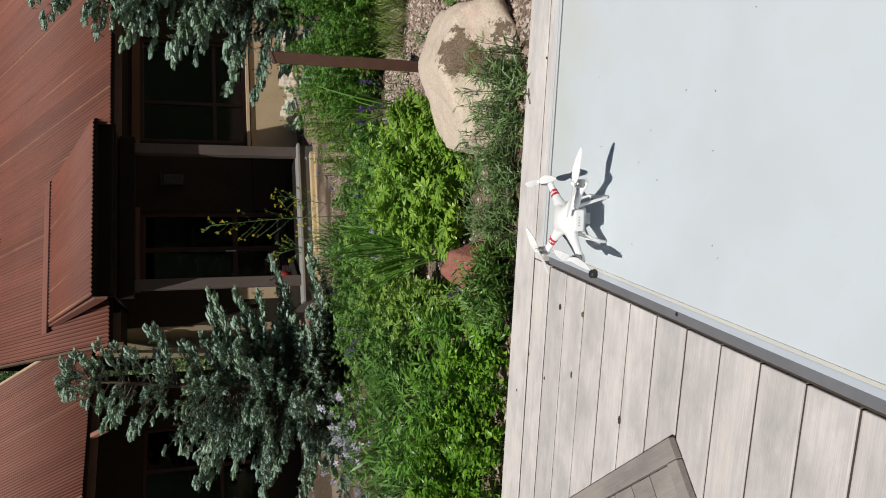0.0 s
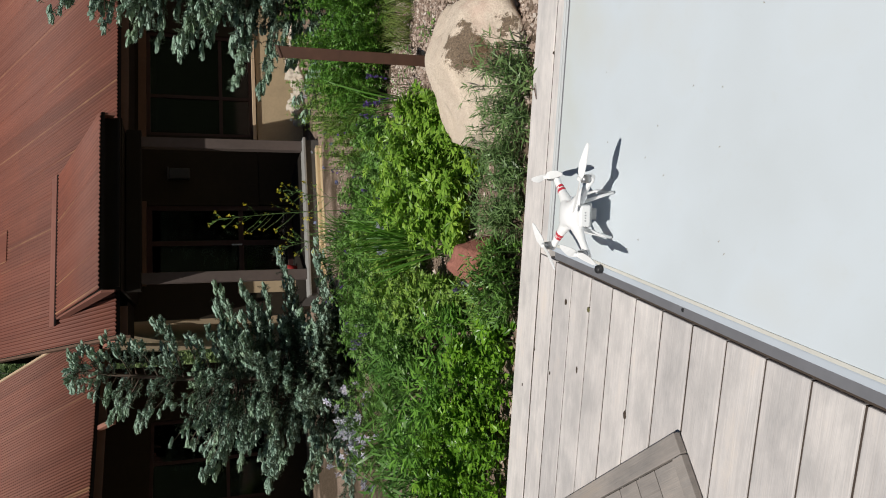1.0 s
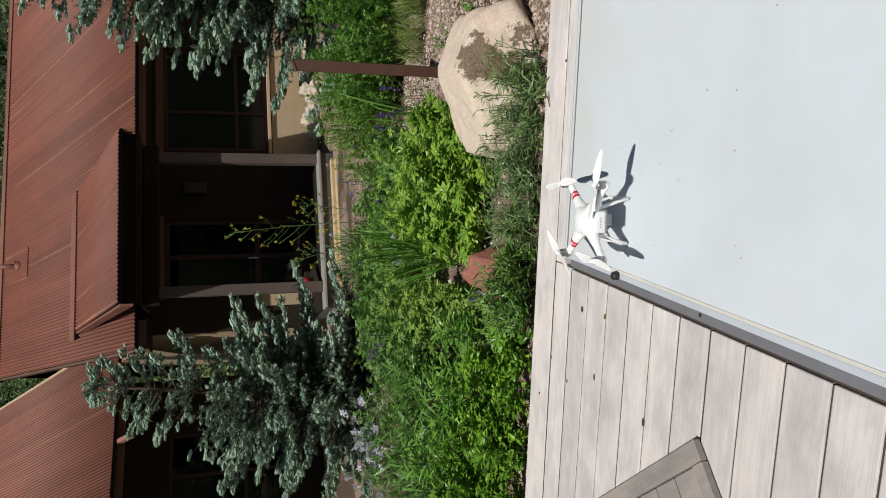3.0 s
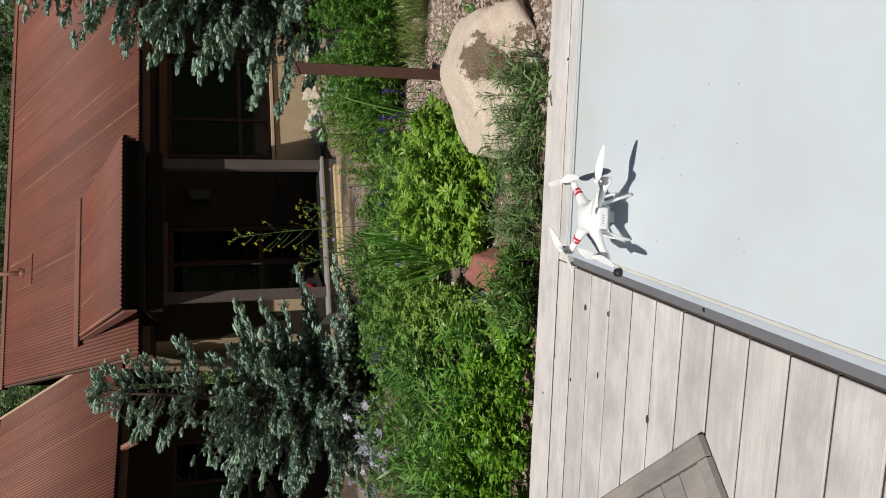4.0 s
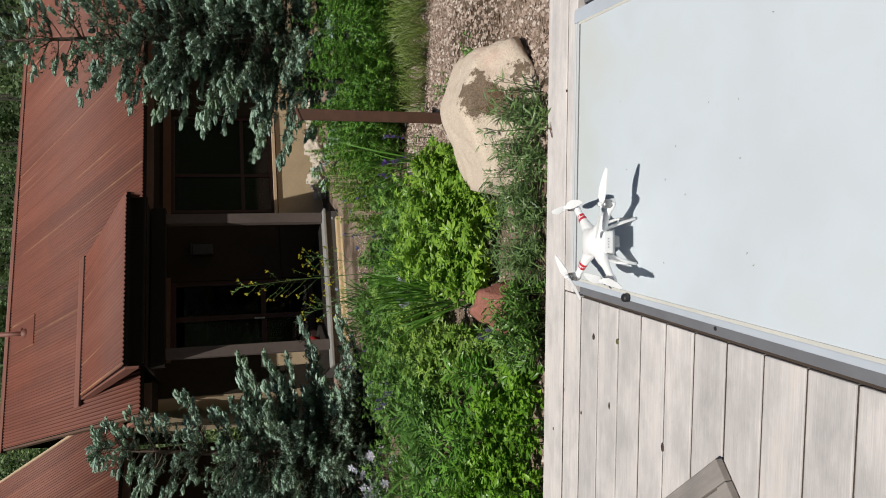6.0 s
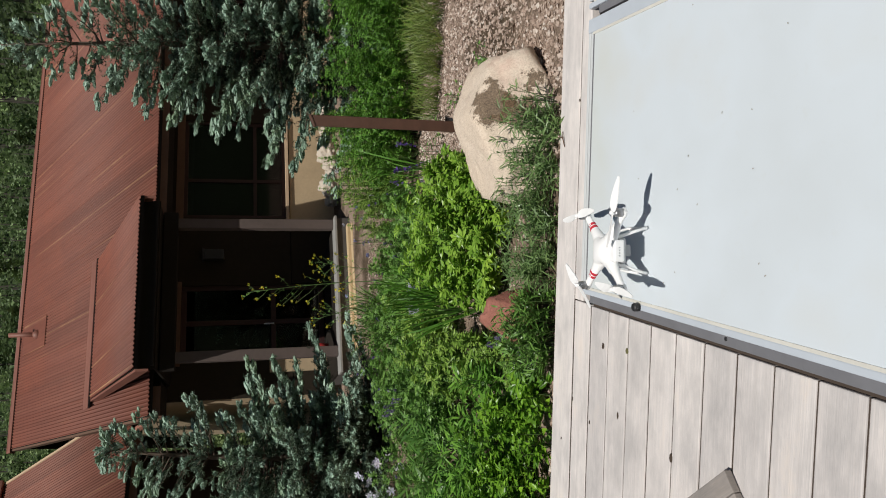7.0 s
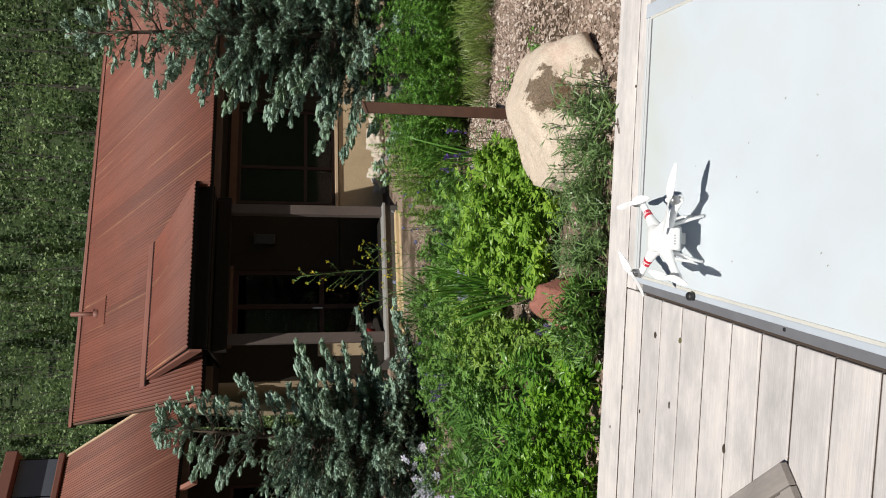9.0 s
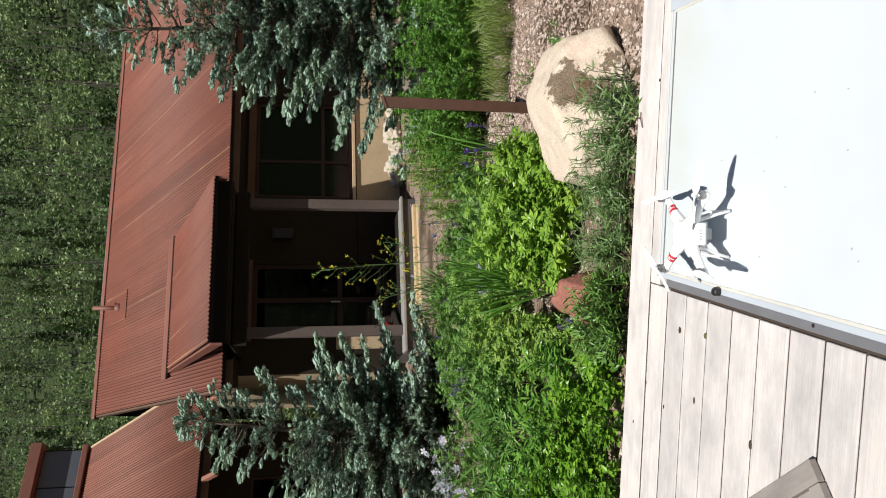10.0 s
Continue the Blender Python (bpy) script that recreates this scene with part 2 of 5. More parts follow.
def turns(rng, dirs, twist=None):
    """Rotation matrices whose local y points along dirs, turned at random round it."""
    d = dirs / np.linalg.norm(dirs, axis=1, keepdims=True)
    up = np.where(np.abs(d[:, 2:3]) < 0.95, [[0, 0, 1.0]], [[1.0, 0, 0]])
    x = np.cross(d, up)
    x /= np.linalg.norm(x, axis=1, keepdims=True)
    z = np.cross(x, d)
    if twist is not None:
        c, s = np.cos(twist)[:, None], np.sin(twist)[:, None]
        x, z = x * c + z * s, z * c - x * s
    return np.stack([x, d, z], axis=2)


def scatter(name, tv, tf, rot, size, pos):
    """Copies of a small shape joined into one mesh."""
    tv, tf = np.asarray(tv, float), np.asarray(tf, int)
    size = np.asarray(size, float)
    size = size[:, None] if size.ndim == 1 else size
    v = np.einsum("nij,nkj->nki", rot, tv[None] * size[:, None, :]) + pos[:, None, :]
    f = tf[None] + (np.arange(len(pos)) * len(tv))[:, None, None]
    return mesh_of(name, v.reshape(-1, 3), f.reshape(-1, tf.shape[1]))


# leaf shapes: base at the origin, tip at y = 1, upper side towards z
OVAL = ([(0, 0, 0), (0.2, 0.3, 0.06), (0, 0.35, 0), (-0.2, 0.3, 0.06), (0.19, 0.65, 0.02), (0, 0.7, -0.04), (-0.19, 0.65, 0.02), (0, 1, -0.14)],
        [(0, 1, 2, 2), (0, 2, 3, 3), (1, 4, 5, 2), (2, 5, 6, 3), (4, 7, 5, 5), (5, 7, 6, 6)])


def tri(faces):
    out = []
    for f in faces:
        f = list(dict.fromkeys(f))
        out += [(f[0], f[i], f[i + 1]) for i in range(1, len(f) - 1)]
    return out


OVAL = (OVAL[0], tri(OVAL[1]))


def merge(shapes):
    v, f = [], []
    for sv, sf in shapes:
        f += [tuple(i + len(v) for i in t) for t in sf]
        v += list(sv)
    return v, f


def turned(shape, deg, size=1.0, lift=0.0):
    m = Matrix.Rotation(radians(deg), 3, "Z")
    return [tuple((m @ Vector((a * size, b * size, c * size))) + Vector((0, 0, lift))) for a, b, c in shape[0]], shape[1]


SMALL = ([(0, 0, 0), (0.21, 0.45, 0.05), (0, 0.5, -0.02), (-0.21, 0.45, 0.05), (0, 1, -0.12)], [(0, 1, 2), (0, 2, 3), (1, 4, 2), (2, 4, 3)])
FINGER = ([(0, 0, 0), (0.10, 0.35, 0.03), (-0.10, 0.35, 0.03), (0.17, 0.62, 0.02), (0, 0.6, -0.03), (-0.17, 0.62, 0.02), (0, 1, -0.14)], [(0, 1, 4), (0, 4, 2), (1, 3, 4), (2, 4, 5), (3, 6, 4), (4, 6, 5)])
LOBED = merge([turned(FINGER, a, s) for a, s in ((0, 1.0), (40, 0.9), (-40, 0.9), (84, 0.66), (-84, 0.66))])
NARROW = ([(0, 0, 0), (0.055, 0.35, 0.01), (-0.055, 0.35, 0.01), (0.045, 0.7, -0.02), (-0.045, 0.7, -0.02), (0, 1, -0.1)], [(0, 1, 2), (1, 3, 2), (2, 3, 4), (3, 5, 4)])
BLADE = ([(0.011, 0, 0), (-0.011, 0, 0), (0.013, 0.4, 0.03), (-0.013, 0.4, 0.03), (0.010, 0.75, 0.0), (-0.010, 0.75, 0.0), (0, 1, -0.1)], [(0, 2, 1), (1, 2, 3), (2, 4, 3), (3, 4, 5), (4, 6, 5)])
SPRIG = merge([turned(SMALL, a, s, z) for a, s, z in ((0, 0.6, 0), (70, 0.5, 0.02), (-70, 0.5, 0.0), (150, 0.45, 0.03), (-150, 0.45, 0.0))])
PETALS = merge([turned(([(0, 0, 0), (0.3, 0.6, 0.15), (0, 1, 0.1), (-0.3, 0.6, 0.15)], [(0, 1, 2), (0, 2, 3)]), a) for a in (0, 72, 144, 216, 288)])


def ground_z(x, y):
    """The garden falls slightly from the deck to the house; behind the house a wooded hill rises."""
    z = -0.06 - 0.46 * np.clip((y - 0.4) / 8.0, 0, 1)
    z = z - 0.3 * np.clip((0.3 - y) / 0.4, 0, 1)
    d = np.hypot(x * 0.6, np.maximum(y, 0)) - 27
    hill = np.where(y > 0, 0.52 * np.clip(d, 0, 330) + 3.0 * np.sin(x * 0.06) * np.clip(d / 40, 0, 1), 0)
    # unseen hill behind the camera, added to block low sky and darken reflections
    back = np.where(y <= 0, 0.5 * np.clip(np.hypot(x * 0.6, y) - 32, 0, 120), 0)
    return z + hill + back + 0.02 * np.sin(3.1 * x + 1) * np.sin(2.3 * y) * np.clip((y - 0.4) / 0.5, 0, 1) * np.clip((12 - y) / 4, 0, 1)


# ---- ground ----
def make_ground():
    ax = np.concatenate([-np.geomspace(1500, 8, 40), np.linspace(-7.5, 7.5, 76), np.geomspace(8, 1500, 40)])
    ay = np.concatenate([-np.geomspace(1500, 3, 20), np.linspace(-2.5, 12, 110), np.geomspace(12.3, 1500, 70)])
    X, Y = np.meshgrid(ax, ay)
    Z = ground_z(X, Y)
    n, m = len(ax), len(ay)
    i = (np.arange(m - 1)[:, None] * n + np.arange(n - 1)[None]).ravel()
    me = mesh_of("ground", np.stack([X, Y, Z], 2).reshape(-1, 3), np.stack([i, i + 1, i + n + 1, i + n], 1), True)
    s = Nodes("garden_soil")
    v = s.coords()
    grit = s.n("TexVoronoi", Vector=v, Scale=42.0)
    soil = s.ramp(s.noise(v, 25.0), [(0.3, (0.05, 0.035, 0.022)), (0.7, (0.13, 0.095, 0.065))])
    stone = s.mix(0.6, s.ramp(s.noise(v, 90.0, 1.0), [(0.3, (0.16, 0.11, 0.08)), (0.7, (0.45, 0.35, 0.28))]), s.ramp(grit.outputs["Distance"], [(0.0, (0.75, 0.75, 0.75)), (0.6, (0.3, 0.3, 0.3))]), "SOFT_LIGHT")
    c = s.mix(s.ramp(s.noise(v, 0.9, 3.0), [(0.42, (0, 0, 0)), (0.55, (1, 1, 1))]), soil, stone)
    hillc = s.ramp(s.noise(v, 0.5, 6.0), [(0.3, (0.018, 0.03, 0.01)), (0.7, (0.05, 0.07, 0.028))])
    far = s.math("ABSOLUTE", s.n("SeparateXYZ", Vector=v).outputs[1])
    c = s.mix(s.ramp(s.math("MULTIPLY", far, 0.02), [(0.3, (0, 0, 0)), (0.42, (1, 1, 1))]), c, hillc)
    s.bump(grit.outputs["Distance"], 0.6, 0.02)
    part("ground", me, s.done(c, 0.95, 0.0, 0.2))
    tagged(bpy.data.objects["ground"], "brown garden soil with gravel, rising to a wooded hill", "ground", kind="structure")


make_ground()

# ---- deck ----
PITCH = 0.143


def plank_mesh(name, x0, x1, width, thick=0.038, bevel=0.004):
    """A board along x, its far long edge at y = 0, its top at z = 0."""
    return box(bmesh.new(), x0, x1, -width, 0, -thick, 0, bevel)


def make_deck():
    deck = thing("deck", pose(0, 0, 0), "weathered grey wooden deck of long planks", "deck", kind="structure")
    rng = random.Random(4)
    part("joist", boxes((-3.2, 3.2, 0.2, 0.26, -0.28, -0.045), (-3.2, -0.03, -1.2, -1.14, -0.28, -0.045), (-3.2, -0.03, -2.9, -2.84, -0.28, -0.045)), M_BROWN, deck)
    part("underlay", boxes((-3.3, 3.3, -5.0, 0.2, -0.5, -0.3)), M_DARK, deck)
    rows = [(0.333, -3.3, 3.3, 0.180, 0)]
    rows.append((PITCH, -3.3, -0.004, PITCH - 0.007, 0))
    rows.append((PITCH, 0.0, 3.3, 0.074, 0))
    rows.append((0.064, 2.31, 3.3, 0.060, 0))
    for k in range(0, 32):
        rows.append((-PITCH * k, -3.3, -0.008, PITCH - 0.0065, k))
    for k in range(0, 17):
        rows.append((-PITCH * k, 2.31, 3.3, PITCH - 0.009, k))
    for k in range(32, 35):
        rows.append((-PITCH * k, -3.3, -0.008, PITCH - 0.0065, k))
    for k in range(17, 35):
        rows.append((-PITCH * k, 0.0, 3.3, PITCH - 0.006, k))
    for y, x0, x1, w, k in rows:
        ob = part("plank", plank_mesh("plank", x0, x1, w), M_DECK, deck)
        ob.location = (0, y - 0.002, rng.uniform(-0.0015, 0.0015))
        ob.rotation_euler = (radians(rng.uniform(-0.35, 0.35)), 0, radians(rng.uniform(-0.06, 0.06)))
    gaps = [(-3.3, 3.3, PITCH - 0.004, PITCH + 0.012)] + [(-3.3, -0.01, -PITCH * k - 0.001, -PITCH * k + 0.0065) for k in range(35)]
    tagged(part("gap_dirt", boxes(*[(a, b, c, d, -0.035, -0.0032) for a, b, c, d in gaps]), M_DARK, deck), kind="stuff")
    part("filler_strip", boxes((-0.008, 0.004, -2.43, 0.0, -0.06, -0.012)), M_DARK, deck)


make_deck()


def make_panel(x0, x1, y0, y1, label):
    """A flush white skylight panel in a flat aluminium frame."""
    t = thing("skylight_panel", pose(x0, y1, 0), label, "skylight panel", "white panels in the deck")
    w, d = x1 - x0, y1 - y0
    s = bpy.data.materials.get("white_panel")
    if s is None:
        n = Nodes("white_panel")
        v = n.coords()
        big = n.noise(v, 1.6, 3.0)
        fine = n.noise(v, 26.0, 3.0)
        c = n.ramp(big, [(0.3, (0.595, 0.64, 0.67)), (0.55, (0.635, 0.69, 0.735)), (0.75, (0.625, 0.655, 0.665))])
        c = n.mix(n.ramp(fine, [(0.6, (0, 0, 0)), (0.8, (0.12, 0.12, 0.12))]), c, (0.55, 0.55, 0.5))
        spots = n.n("TexVoronoi", Vector=n.coords((1, 1, 0)), Scale=6.0)
        spots.inputs["Randomness"].default_value = 1.0
        c = n.mix(n.ramp(spots.outputs["Distance"], [(0.010, (0.45, 0.45, 0.45)), (0.018, (0, 0, 0))]), c, (0.22, 0.19, 0.15))
        ax = n.n("SeparateXYZ", Vector=v)
        far = n.math("ADD", n.math("MULTIPLY", ax.outputs[1], -1.0), n.math("MULTIPLY", n.noise(v, 4.0, 4.0), 0.35))
        damp = n.ramp(far, [(0.28, (0.55, 0.55, 0.55)), (0.48, (0, 0, 0))])
        c = n.mix(n.math("MULTIPLY", damp, n.noise(v, 2.3, 3.0)), c, (0.58, 0.59, 0.50))
        s = n.done(c, 0.38, 0.0, 0.4)
    f, a, e = 0.036, 0.058, 0.066
    part("pane", boxes((e, w - 0.06, -d + 0.06, -0.045, 0.0, 0.012), bevel=0.002), s, t)
    part("seal", boxes((a - 0.001, e + 0.001, -d + 0.05, -0.036, 0.0, 0.0145), (w - 0.062, w - 0.05, -d + 0.05, -0.036, 0.0, 0.0145)), M_SEAL, t)
    part("seal", boxes((e + 0.001, w - 0.062, -0.047, -0.039, 0.0, 0.0135)), M_RUBBER, t)
    part("frame_strip", boxes((f, a, -d, 0.0, -0.01, 0.016), bevel=0.004), M_ALU, t)
    part("frame_strip", boxes((w - 0.052, w, -d, 0.0, -0.01, 0.016), bevel=0.002), M_ALU, t)
    part("frame_strip", boxes((e, w - 0.052, -0.016, 0.0, -0.01, 0.014), bevel=0.002), M_PALE, t)
    part("frame_strip", boxes((e, w - 0.052, -0.037, -0.019, -0.01, 0.0125), bevel=0.002), M_PALE, t)
    part("frame_strip", boxes((e, w - 0.052, -d, -d + 0.06, -0.01, 0.016), bevel=0.002), M_ALU, t)
    part("flashing", boxes((0.006, f + 0.002, -d, -0.067, -0.02, 0.008), bevel=0.002), M_RUBBER, t)
    part("screw", tube(bmesh.new(), [(0.026, -0.882, 0.007), (0.026, -0.882, 0.0095), (0.026, -0.882, 0.010)], [0.0065, 0.006, 0.003], 10), M_BLACK, t, "dark screw head")
    return t


make_panel(0.0, 1.108, -2.42, 0.064, "white translucent panel in an aluminium frame, flush with the deck")
make_panel(1.114, 2.30, -2.42, 0.066, "white panel in an aluminium frame beside another, flush with the deck")
part("gap_filler", boxes((1.08, 1.12, -2.42, 0.06, -0.05, -0.011)), M_DARK)
tagged(bpy.data.objects["gap_filler"], "dark gap between two white panels in the deck", "trim", kind="structure")


def make_hatch():
    """A framed wooden hatch, set askew on the deck."""
    t = thing("wooden_hatch", pose(-0.335, -0.86, 0.003, 0, 0, 133), "old grey wooden hatch with a mitred frame, lying on the deck", "hatch")
    part("frame_board", boxes((0, 1.0, -0.001, 0.062, 0, 0.024), bevel=0.003), M_HATCH, t)
    part("frame_board", boxes((0.0, 0.05, 0.064, 0.9, 0, 0.024), bevel=0.003), M_HATCH, t)
    part("frame_board", boxes((0.052, 1.0, 0.902, 0.962, 0, 0.024), bevel=0.003), M_HATCH, t)
    part("frame_board", boxes((1.002, 1.054, -0.001, 0.962, 0, 0.024), bevel=0.003), M_HATCH, t)
    for k in range(8):
        part("slat", boxes((0.054 + k * 0.118, 0.054 + k * 0.118 + 0.113, 0.066, 0.9, 0, 0.016), bevel=0.002), M_HATCH, t)
    return t


make_hatch()

part("deck_bolt", tube(bmesh.new(), [(0, 0, 0), (0, 0, 0.016), (0, 0, 0.021), (0, 0, 0.022)], [0.015, 0.015, 0.012, 0.004], 16), M_BLACK)
tagged(bpy.data.objects["deck_bolt"], "black rubber bumper knob on the aluminium frame", "bumper").location = (0.0465, -0.372, 0.016)


# ---- house ----
RIB = 0.072


def corrugated(u0, u1, v0, z0, v1, z1, pitch=RIB, amp=0.013, thick=0.003):
    """A corrugated sheet whose ribs run up the slope from (v0, z0) to (v1, z1)."""
    n = max(2, round((u1 - u0) / pitch)) * 8
    u = np.linspace(u0, u1, n + 1)
    w = amp * np.sin(u / pitch * 2 * math.pi)
    nrm = np.array([0, -(z1 - z0), (v1 - v0)])
    nrm = nrm / np.linalg.norm(nrm)
    rows = []
    for lift in (0, -thick):
        for v, z in ((v0, z0), (v1, z1)):
            rows.append(np.stack([u, np.full_like(u, v), np.full_like(u, z)], 1) + (w + lift)[:, None] * nrm)
    k, N = np.arange(n), n + 1
    f = [np.stack([k, k + 1, k + 1 + N, k + N], 1), np.stack([k + 3 * N, k + 1 + 3 * N, k + 1 + 2 * N, k + 2 * N], 1), np.stack([k + 2 * N, k + 1 + 2 * N, k + 1, k], 1)]
    return mesh_of("roof_sheet", np.concatenate(rows), np.concatenate(f), True)


def slope(parent, name, u0, u1, v0, z0, v1, z1, material, ribs=9, pitch=RIB):
    """A roof slope: an underlay board with single sheets on it."""
    d = 0.035
    bm = bmesh.new()
    q = [bm.verts.new((u, v, z - d - s)) for s in (0, 0.05) for u, v, z in ((u0, v0 + 0.03, z0 + 0.02), (u1, v0 + 0.03, z0 + 0.02), (u1, v1, z1), (u0, v1, z1))]
    for f in ((0, 1, 2, 3), (7, 6, 5, 4), (0, 4, 5, 1), (1, 5, 6, 2), (2, 6, 7, 3), (3, 7, 4, 0)):
        bm.faces.new([q[i] for i in f])
    roof = part(name, bm, M_SHADEWOOD, parent)
    w = pitch * ribs
    k = 0
    while u0 + k * w < u1 - 0.02:
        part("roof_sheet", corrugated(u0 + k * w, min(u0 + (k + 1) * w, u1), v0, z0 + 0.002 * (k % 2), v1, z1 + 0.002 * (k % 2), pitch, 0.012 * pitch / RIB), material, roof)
        k += 1
    return roof


def wall_with_holes(u0, u1, v0, v1, z0, z1, holes):
    """A wall along u with rectangular openings (u0, u1, z0, z1) sorted by u."""
    rows, at = [], u0
    for a, b, c, d in holes:
        rows.append((at, a, v0, v1, z0, z1))
        if c > z0:
            rows.append((a, b, v0, v1, z0, c))
        rows.append((a, b, v0, v1, d, z1))
        at = b
    rows.append((at, u1, v0, v1, z0, z1))
    bm = boxes(*rows)
    bmesh.ops.remove_doubles(bm, verts=bm.verts, dist=0.0005)
    return bm


def glazing(parent, name, u0, u1, z0, z1, v, cols, rows, bar=0.07, label=""):
    """A dark red frame with bars and single panes."""
    win = part(name, boxes((u0, u0 + bar, v, v + 0.09, z0, z1), (u1 - bar, u1, v, v + 0.09, z0, z1), (u0 + bar, u1 - bar, v, v + 0.09, z1 - bar, z1), (u0 + bar, u1 - bar, v, v + 0.09, z0, z0 + bar), bevel=0.006), M_REDFRAME, parent, label)
    us = [u0 + bar / 2 + (u1 - u0 - bar) * c for c in (0, *cols, 1)]
    zs = [z0 + bar / 2 + (z1 - z0 - bar) * c for c in (0, *rows, 1)]
    for c in us[1:-1]:
        part("mullion", boxes((c - bar / 2, c + bar / 2, v + 0.012, v + 0.078, z0 + bar, z1 - bar), bevel=0.004), M_REDFRAME, win)
    for c in zs[1:-1]:
        part("rail", boxes((u0 + bar, u1 - bar, v + 0.016, v + 0.074, c - bar / 2, c + bar / 2), bevel=0.004), M_REDFRAME, win)
    for a, b in zip(us, us[1:]):
        for c, d in zip(zs, zs[1:]):
            p = part("pane", boxes((a, b, v + 0.04, v + 0.048, c, d)), M_GLASS, win)
            p.visible_shadow = False
    return win


HOUSE = pose(0, 0, 0, 0, 0, 22)
VW = 12.03         # front wall
EV, EZ = 10.9, 3.0  # main eave
RV, RZ = 17.6, 7.02  # ridge
FLOOR = -0.235


def make_house():
    h = thing("house", HOUSE, "low house with rusted red corrugated roof and deep shaded porch", "house")
    slope(h, "main_roof", 0.66, 13.52, EV, EZ, RV, RZ, M_RED_ROOF)
    slope(h, "back_roof", 0.66, 13.5, 2 * RV - EV, EZ, RV + 0.02, RZ, M_RED_ROOF, 40)
    cap = bmesh.new()
    for sg in (1, -1):
        box(cap, 0.56, 13.5, -0.22 if sg > 0 else 0, 0.0 if sg > 0 else 0.22, 0.022, 0.032, 0.0, Matrix.Translation((0, RV, RZ)) @ Matrix.Rotation(sg * math.atan(0.6), 4, "X"))
    tube(cap, [(0.56, RV, RZ + 0.02), (13.5, RV, RZ + 0.02)], [0.03, 0.03], 8)
    part("ridge_cap", cap, M_TRIM, h, "rusted folded ridge cap")
    # black strip stands in for the shaded rib openings under the cap
    part("rib_gap_shade", box(bmesh.new(), 0.66, 13.5, -0.212, -0.19, -0.013, 0.0215, 0.0, Matrix.Translation((0, RV, RZ)) @ Matrix.Rotation(math.atan(0.6), 4, "X")), M_BLACK, h)
    # porch roof, a shallower slope lying over the main one
    PV, PZ, FV, FZ = 9.27, 3.04, 13.20, 4.42
    pr = slope(h, "porch_roof", 1.24, 4.14, PV, PZ, FV, FZ, M_RED_ROOF)
    part("roof_flashing", box(bmesh.new(), 1.08, 4.2, -0.16, 0.02, 0.022, 0.03, 0.0, Matrix.Translation((0, FV, FZ)) @ Matrix.Rotation(math.atan(0.36), 4, "X")), M_TRIM, h, "flat rusted flashing strip")
    part("roof_flashing", box(bmesh.new(), 1.08, 4.2, -0.02, 0.30, 0.022, 0.03, 0.0, Matrix.Translation((0, FV, EZ + 0.6 * (FV - EV))) @ Matrix.Rotation(math.atan(0.6), 4, "X")), M_TRIM, h, "flat rusted flashing strip")
    # more black strips, drawing the shade in the openings along the flashings
    for vv, zz, a0, off in ((FV, FZ, 0.36, -0.178), (FV, EZ + 0.6 * (FV - EV), 0.6, 0.30)):
        part("rib_gap_shade", box(bmesh.new(), 1.10, 4.18, off, off + 0.018, -0.013, 0.0215, 0.0, Matrix.Translation((0, vv, zz)) @ Matrix.Rotation(math.atan(a0), 4, "X")), M_BLACK, h)
    # open side of the porch roof
    for u, name in ((1.20, "side_board"), (4.10, "side_board")):
        bm = bmesh.new()
        q = [bm.verts.new((u + s, v, z)) for s in (0, 0.04) for v, z in ((PV + 0.05, PZ - 0.03), (FV - 0.05, FZ - 0.03), (FV - 0.45, FZ - 0.32), (PV + 0.05, PZ - 0.22))]
        for f in ((3, 2, 1, 0), (4, 5, 6, 7), (0, 1, 5, 4), (1, 2, 6, 5), (2, 3, 7, 6), (3, 0, 4, 7)):
            bm.faces.new([q[i] for i in f])
        part(name, bm, M_TRIM, h, "rust-brown side board")
    part("porch_fascia", boxes((1.26, 4.12, PV + 0.22, PV + 0.28, PZ - 0.30, PZ + 0.0), bevel=0.005), M_SHADEWOOD, h, "fascia board, darkened to hold the shadow under the eave")
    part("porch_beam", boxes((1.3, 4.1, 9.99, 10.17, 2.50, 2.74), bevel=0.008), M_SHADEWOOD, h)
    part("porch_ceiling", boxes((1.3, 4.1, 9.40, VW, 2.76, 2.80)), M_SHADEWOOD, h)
    for u in (3.90, 1.51):
        part("porch_post", boxes((u - 0.09, u + 0.09, 10.00, 10.16, FLOOR, 2.50), bevel=0.008), M_POSTWOOD, h)
    part("fascia", boxes((0.66, 1.18, EV + 0.10, EV + 0.14, EZ - 0.18, EZ + 0.0), (4.16, 13.5, EV + 0.10, EV + 0.14, EZ - 0.18, EZ + 0.0), bevel=0.004), M_BROWN, h, "brown fascia board")
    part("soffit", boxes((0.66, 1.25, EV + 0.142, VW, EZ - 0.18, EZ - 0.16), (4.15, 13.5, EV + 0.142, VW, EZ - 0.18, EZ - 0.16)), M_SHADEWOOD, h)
    # rake board on the roof's end
    bm = bmesh.new()
    q = [bm.verts.new((0.60 + s, v, z)) for s in (0, 0.045) for v, z in ((EV - 0.02, EZ - 0.02), (RV, RZ - 0.02), (RV, RZ - 0.24), (EV - 0.02, EZ - 0.24))]
    for f in ((3, 2, 1, 0), (4, 5, 6, 7), (0, 1, 5, 4), (1, 2, 6, 5), (2, 3, 7, 6), (3, 0, 4, 7)):
        bm.faces.new([q[i] for i in f])
    part("rake_board", bm, M_BROWN, h)
    # walls with openings
    win, door, win2 = (4.75, 7.0, 0.52, 2.60), (1.74, 3.28, FLOOR + 0.02, 2.60), (7.9, 10.2, 0.52, 2.60)
